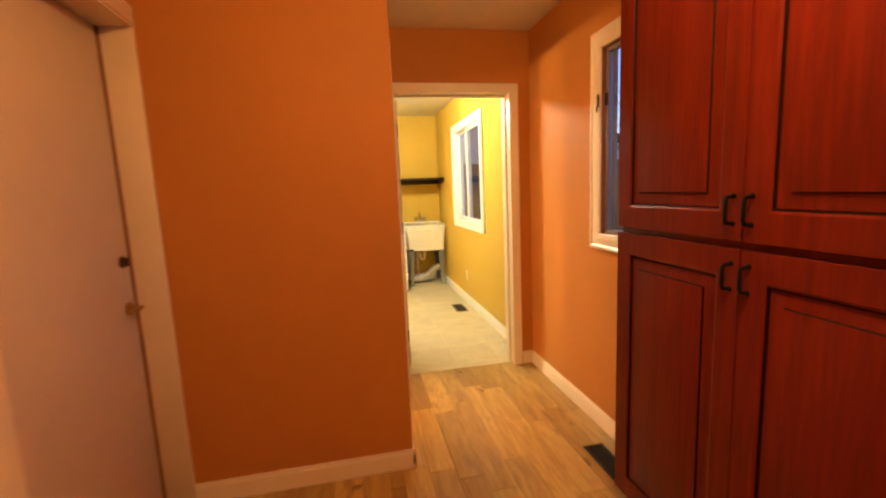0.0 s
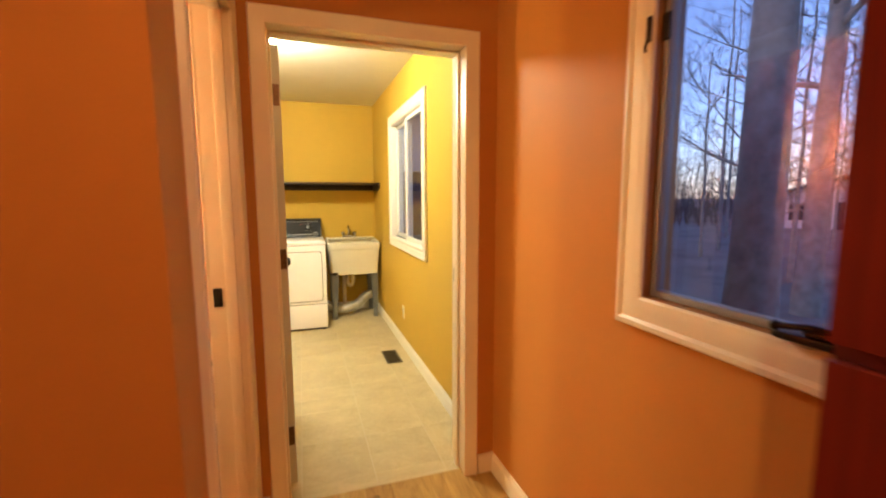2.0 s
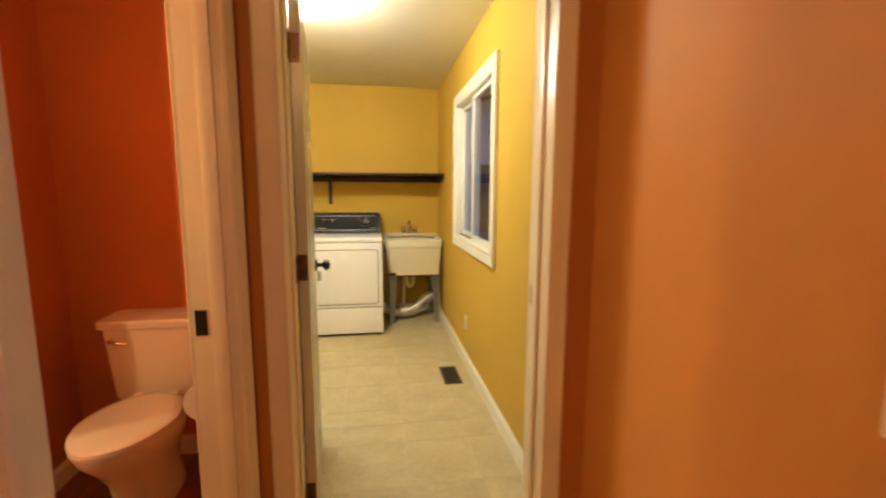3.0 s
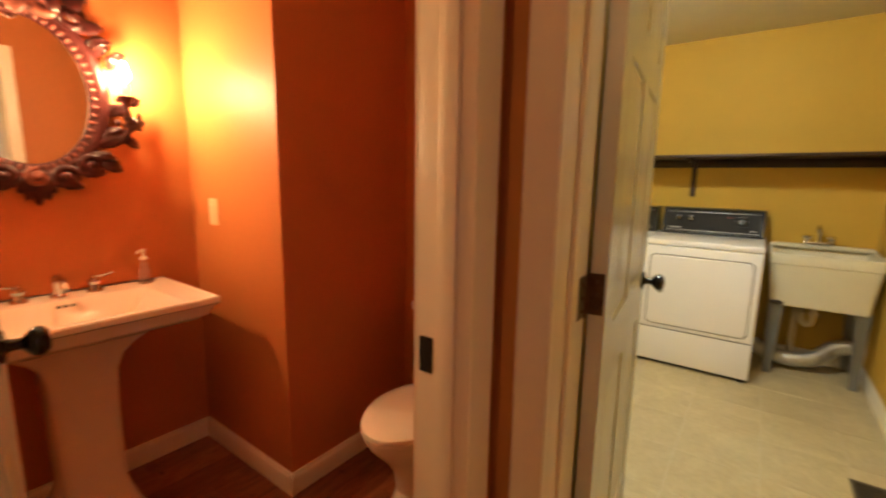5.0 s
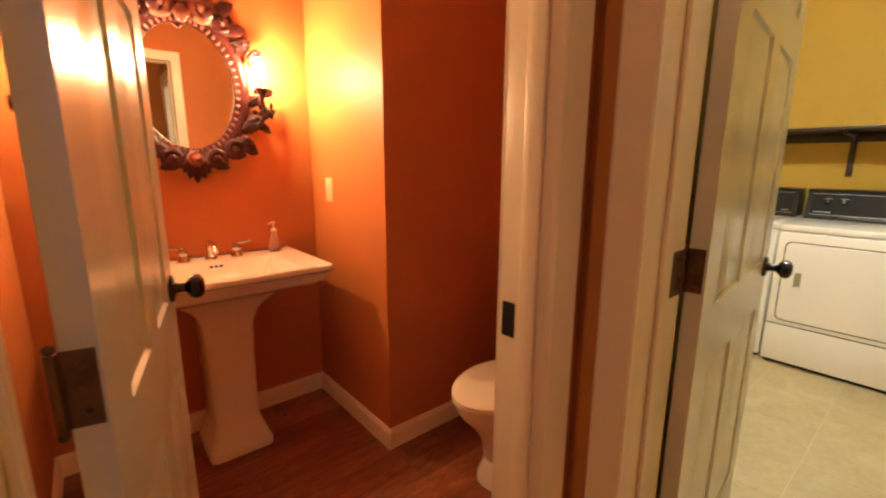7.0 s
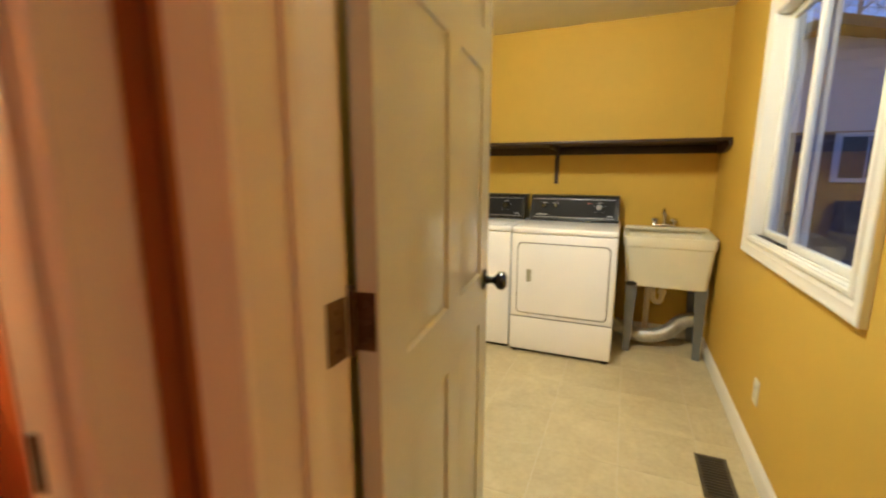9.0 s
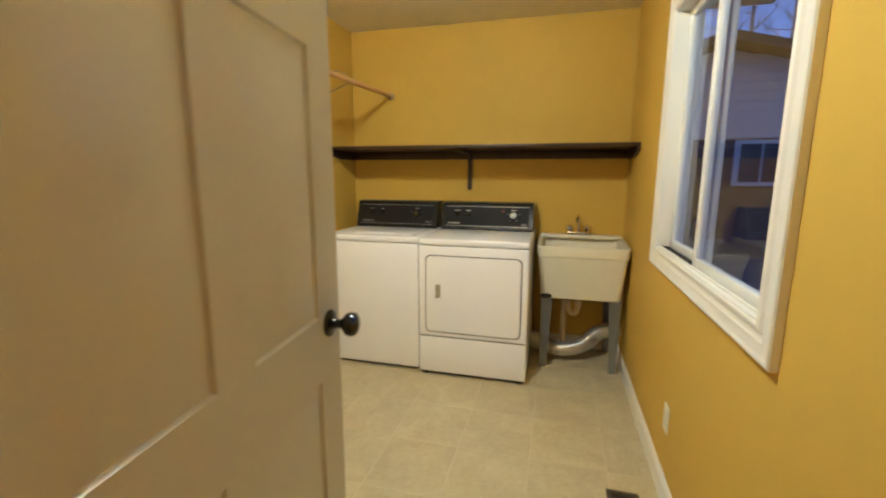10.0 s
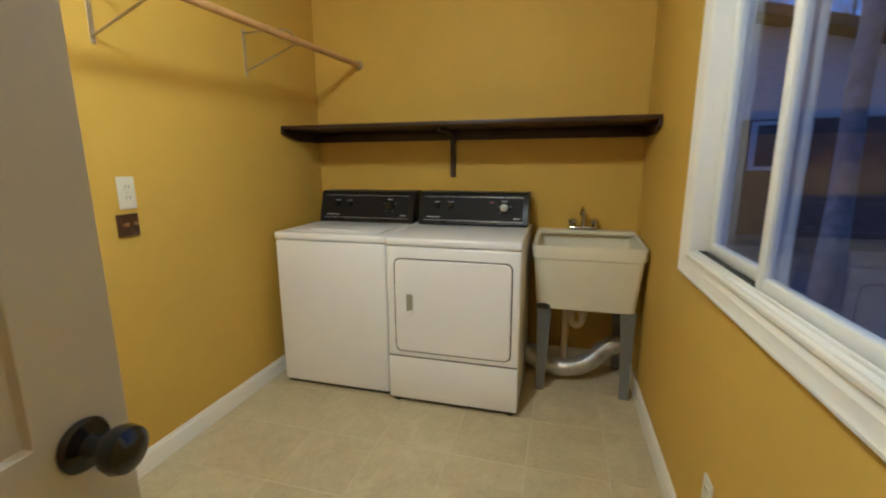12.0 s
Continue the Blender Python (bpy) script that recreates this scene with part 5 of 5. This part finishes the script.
        part("candle_sleeve", lathe(B(), ((0.0001, 0.006), (0.011, 0.006), (0.011, 0.060), (0.009, 0.064), (0.0001, 0.064)), Matrix.Translation(P(U, 0.0, 0.125)), 14), CANDLE, sc)
        part("candle_bulb", lathe(B(), ((0.0001, 0.064), (0.008, 0.066), (0.015, 0.085), (0.016, 0.100), (0.012, 0.120), (0.005, 0.138), (0.0001, 0.142)), Matrix.Translation(P(U, 0.0, 0.125)), 12), BULB_GLOW, sc, "lit flame-shaped bulb")
        for k, (du, dv) in enumerate(((0.036, -0.05), (0.030, -0.085), (0.012, -0.10), (-0.012, -0.06))):
            bm = B()
            c = P(U + sgn * du, dv, 0.13)
            tube(bm, [c + Vector((0, 0, 0.03)), c], 0.0012, 5)
            ball(bm, c - Vector((0, 0, 0.012)), 0.009, 1, 1, 1.6, 8)
            part("pendant_drop", bm, RESIN, sc)


mirror()
# ---- outside ----
GZ = -0.55
bm = B()
bmesh.ops.create_grid(bm, x_segments=2, y_segments=2, size=400)
for v in bm.verts:
    v.co.z = GZ
ground = solo("ground", bm, LAWN, "dim winter lawn at dusk", "ground", kind="structure")
rng = random.Random(7)


def tree(name, x, y, r, h, seed, limbs, twigs, lean=0.0, first=0.35):
    rg = random.Random(seed)
    t = thing(name, (x, y, GZ), "bare winter tree with grey bark" if r > 0.12 else "slender bare winter tree", "tree", "bare trees")
    pts, rs = [], []
    for k in range(9):
        s = k / 8
        pts.append((x + lean * h * s + rg.uniform(-0.02, 0.02) * h * s * 0.4, y + rg.uniform(-0.02, 0.02) * h * s * 0.4, GZ - 0.05 + h * s))
        rs.append(r * (1.25 if k == 0 else 1.0) * (1 - 0.8 * s) + 0.004)
    part("trunk", tube(B(), pts, rs, 14), BARK, t, sharp=60)
    lb, tw = B(), B()
    for k in range(limbs):
        s = first + (1 - first) * (k + rg.random()) / limbs * 0.95
        i = min(7, int(s * 8))
        base = Vector(pts[i]).lerp(Vector(pts[i + 1]), s * 8 - i)
        ang = rg.uniform(0, 2 * math.pi)
        ln = h * rg.uniform(0.16, 0.34) * (1.15 - s * 0.7)
        way = Vector((math.cos(ang), math.sin(ang), rg.uniform(0.35, 1.0))).normalized()
        tip = base + way * ln
        midp = base + way * ln * 0.5 + Vector((0, 0, -0.06 * ln))
        lp = arc(base, midp, tip, 6)
        r0 = r * (1 - 0.8 * s) * 0.45
        tube(lb, lp, [max(0.006, r0 * (1 - 0.85 * q / 6)) for q in range(7)], 6)
        for q in range(twigs):
            b0 = lp[rg.randint(2, 6)]
            wv = (way + Vector((rg.uniform(-1, 1), rg.uniform(-1, 1), rg.uniform(-0.1, 1.0)))).normalized()
            e = b0 + wv * ln * rg.uniform(0.2, 0.5)
            mid = (b0 + e) / 2 + Vector((rg.uniform(-1, 1), rg.uniform(-1, 1), rg.uniform(-1, 1))) * ln * 0.05
            tube(tw, [b0, mid, e], [max(0.004, r0 * 0.25), max(0.003, r0 * 0.15), 0.002], 4)
            for _ in range(2):
                e2 = mid + (wv + Vector((rg.uniform(-1, 1), rg.uniform(-1, 1), rg.uniform(-0.3, 0.9))) * 0.9).normalized() * ln * rg.uniform(0.12, 0.26)
                tube(tw, [mid, e2], [max(0.003, r0 * 0.12), 0.002], 4)
    part("limbs", lb, BARK, t, sharp=60)
    part("twigs", tw, TWIG, t, sharp=60)


# large trunks near the hall window, slender ones behind
tree("tree", 4.85, 4.25, 0.205, 12.0, 1, 9, 8, 0.012, 0.42)
tree("tree", 8.95, 6.25, 0.17, 12.0, 2, 12, 8, 0.01, 0.28)
tree("tree", 8.2, 6.9, 0.06, 8.5, 3, 12, 7, 0.03, 0.2)
tree("tree", 5.0, 10.7, 0.15, 11.0, 4, 10, 8, 0.0, 0.42)
tree("tree", 6.3, 10.2, 0.07, 9.0, 5, 10, 6, -0.02, 0.25)
for k in range(22):
    an, ds = radians(rng.uniform(24, 50)), rng.uniform(10, 26)
    tree("tree", 1.2 + ds * math.cos(an), 1.6 + ds * math.sin(an), rng.uniform(0.03, 0.07), rng.uniform(6, 11), 20 + k, 13, 9, rng.uniform(-0.03, 0.03), 0.2)
for k in range(15):
    tree("tree", rng.uniform(5, 18), rng.uniform(26, 36), rng.uniform(0.10, 0.16), rng.uniform(11, 15), 40 + k, 16, 10, rng.uniform(-0.03, 0.03), 0.3)

# far woods and brush, too many to count
bm = B()
for k in range(2600):
    an = radians(rng.uniform(-10, 100))
    ds = rng.uniform(30, 75)
    if 22 < math.degrees(an) < 38 and ds < 42:
        continue
    x, y = 2 + ds * math.cos(an), 3 + ds * math.sin(an)
    h = rng.choice((1.2, 1.8, 2.6, 4.5, 7.0)) * rng.uniform(0.7, 1.3) * (0.6 + ds / 100)
    lean = 0.30 * h
    tip = Vector((x + rng.uniform(-lean, lean), y + rng.uniform(-lean, lean), GZ + h))
    tube(bm, [(x, y, GZ - 0.1), tip], [rng.uniform(0.02, 0.065), 0.008], 4)
    for q in range(12):
        s = rng.uniform(0.05, 0.95)
        p = Vector((x, y, GZ)).lerp(tip, s)
        e = p + Vector((rng.uniform(-1, 1), rng.uniform(-1, 1), rng.uniform(-0.1, 0.8))) * (0.35 + h * 0.20)
        tube(bm, [p, e], [0.018, 0.005], 3)
solo("far_woods", bm, TWIG, "tangle of bare woods in the distance", "woods", kind="stuff")


def house(name, loc, turn, w, dep, wall_h, ridge, brick_h, label, wins):
    """A gabled house. Its front runs along local x at y = 0 and looks to -y; wins are (x, z, width, height)."""
    h = thing(name, (*loc, GZ), label, "house", "neighbouring houses", rot=turn)
    bm = B()
    if brick_h:
        bx(bm, (0, 0.0, -0.05), (w, dep, brick_h))
        part("wall", bm, BRICK_FAR, h, "brown brick lower wall", local=True)
    bm = B()
    gable = [(0, brick_h), (w, brick_h), (w, wall_h), (w / 2, ridge), (0, wall_h)]
    loft(bm, [[(x, y, z) for x, z in gable] for y in (0.02, dep - 0.02)])
    part("gable_wall", bm, SIDING, h, "white siding", local=True)
    for k in range(int((ridge - brick_h) / 0.2)):
        z = brick_h + 0.2 * k + 0.02
        half = w / 2 if z < wall_h else w / 2 * (ridge - z) / (ridge - wall_h)
        if half > 0.2:
            part("siding_board", bx(B(), (w / 2 - half, -0.002, z), (w / 2 + half, 0.03, z + 0.185)), SIDING, h, local=True)
    for s in (-1, 1):
        bm = B()
        ov = 0.5
        sl = (ridge - wall_h) / (w / 2)
        x1, z1 = w / 2 + s * (w / 2 + ov), wall_h - sl * ov
        loft(bm, [[(w / 2, y, ridge + 0.02), (x1, y, z1 + 0.02), (x1, y, z1 + 0.22), (w / 2, y, ridge + 0.22)] for y in (-0.6, dep + 0.5)])
        part("roof", bm, ROOFING, h, "dark shingled roof", local=True)
    for x, z, ww, hh in wins:
        wd = part("window", bx(B(), (x - 0.09, -0.06, z - 0.09), (x + ww + 0.09, 0.01, z + hh + 0.09), 0.01, 1), SIDING, h, "white window frame", local=True)
        for q in range(2):
            part("pane", bx(B(), (x + q * ww / 2 + 0.02, -0.068, z), (x + (q + 1) * ww / 2 - 0.02, -0.05, z + hh)), FAR_GLASS, wd, local=True)


house("house", (-1.5, 15.2), -2, 13.0, 9.0, 2.95, 4.7, 2.72, "brick and white siding house beyond the lawn", ((2.2, 1.2, 1.1, 1.2), (7.0, 1.75, 0.9, 0.85), (9.6, 1.2, 1.2, 1.2)))
house("house", (29.1, 20.8), -57, 6.5, 6.0, 1.9, 2.9, 0.0, "far white house among the trees", ((0.9, 0.5, 0.8, 1.0), (3.0, 0.0, 0.9, 1.6), (4.9, 0.5, 0.8, 1.0)))


# ---- floor pieces ----
def plank_mesh(ln, w, wood=OAK):
    bm = bx(B(), (-w / 2, -ln / 2, -0.006), (w / 2, ln / 2, 0.0), 0.0007, 1)
    return mesh_of("plank", bm, wood)


PW = 0.127
SIZES = [plank_mesh(k, PW - 0.0006) for k in (0.42, 0.62, 0.84, 1.08)]
RED_SIZES = [plank_mesh(k, PW - 0.0006, REDWOOD) for k in (0.42, 0.62, 0.84, 1.08)]
LENS = (0.42, 0.62, 0.84, 1.08)


def lay(parent, x0, x1, y0, y1, seed, sizes=SIZES):
    rg = random.Random(seed)
    n = math.ceil((x1 - x0) / PW)
    for i in range(n):
        x = x0 + (i + 0.5) * PW
        wide = 1.0 if x + PW / 2 <= x1 + 1e-6 else (x1 - (x - PW / 2)) / PW
        y = y1
        first = True
        while y > y0 + 0.02:
            k = rg.randrange(4)
            ln = LENS[k]
            use = ln * rg.uniform(0.3, 1.0) if first else ln
            first = False
            use = min(use, y - y0)
            ob = new("plank", sizes[k])
            ob.parent = parent
            ob.matrix_basis = Matrix.Translation((x - PW * (1 - wide) / 2, y - use / 2, 0.0)) @ Matrix.Diagonal((max(0.05, wide), (use - 0.0012) / (ln), 1, 1))
            y -= use


lay(floor_wood, -0.07, 0.89, -0.3, 2.44, 3)
lay(floor_wood, 0.89, 2.035, -0.3, 3.5, 8)
lay(floor_alcove, -0.85, 0.89, 2.485, 3.685, 4, RED_SIZES)
lay(floor_alcove, -0.13, 0.835, 3.685, 4.40, 5, RED_SIZES)
bm = bx(B(), (-0.07, -2.6, -0.006), (2.035, -0.3, 0.0))
far_planks = part("plank_field", bm, OAK, floor_wood)
tagged(far_planks, kind="stuff")

TX, TY = 0.348, 0.360
bm = bx(B(), (-TX / 2 + 0.0020, -TY / 2 + 0.0020, -0.004), (TX / 2 - 0.0020, TY / 2 - 0.0020, 0.0), 0.0005, 1)
TILE_ME = mesh_of("tile", bm, TILE)


def tile_at(x0, x1, y0, y1):
    if x1 - x0 < 0.01 or y1 - y0 < 0.01:
        return
    ob = new("tile", TILE_ME)
    ob.parent = floor_tile
    ob.matrix_basis = Matrix.Translation(((x0 + x1) / 2, (y0 + y1) / 2, 0)) @ Matrix.Diagonal(((x1 - x0) / TX, (y1 - y0) / TY, 1, 1))


for i in range(-1, 7):
    for j in range(-8, 4):
        ax, ay = 0.073 + i * TX, 6.12 + j * TY
        for rx0, rx1, ry0, ry1 in ((-0.14, 2.047, 4.51, 6.88), (0.945, 2.047, 3.5, 4.51)):
            tile_at(max(ax, rx0), min(ax + TX, rx1), max(ay, ry0), min(ay + TY, ry1))
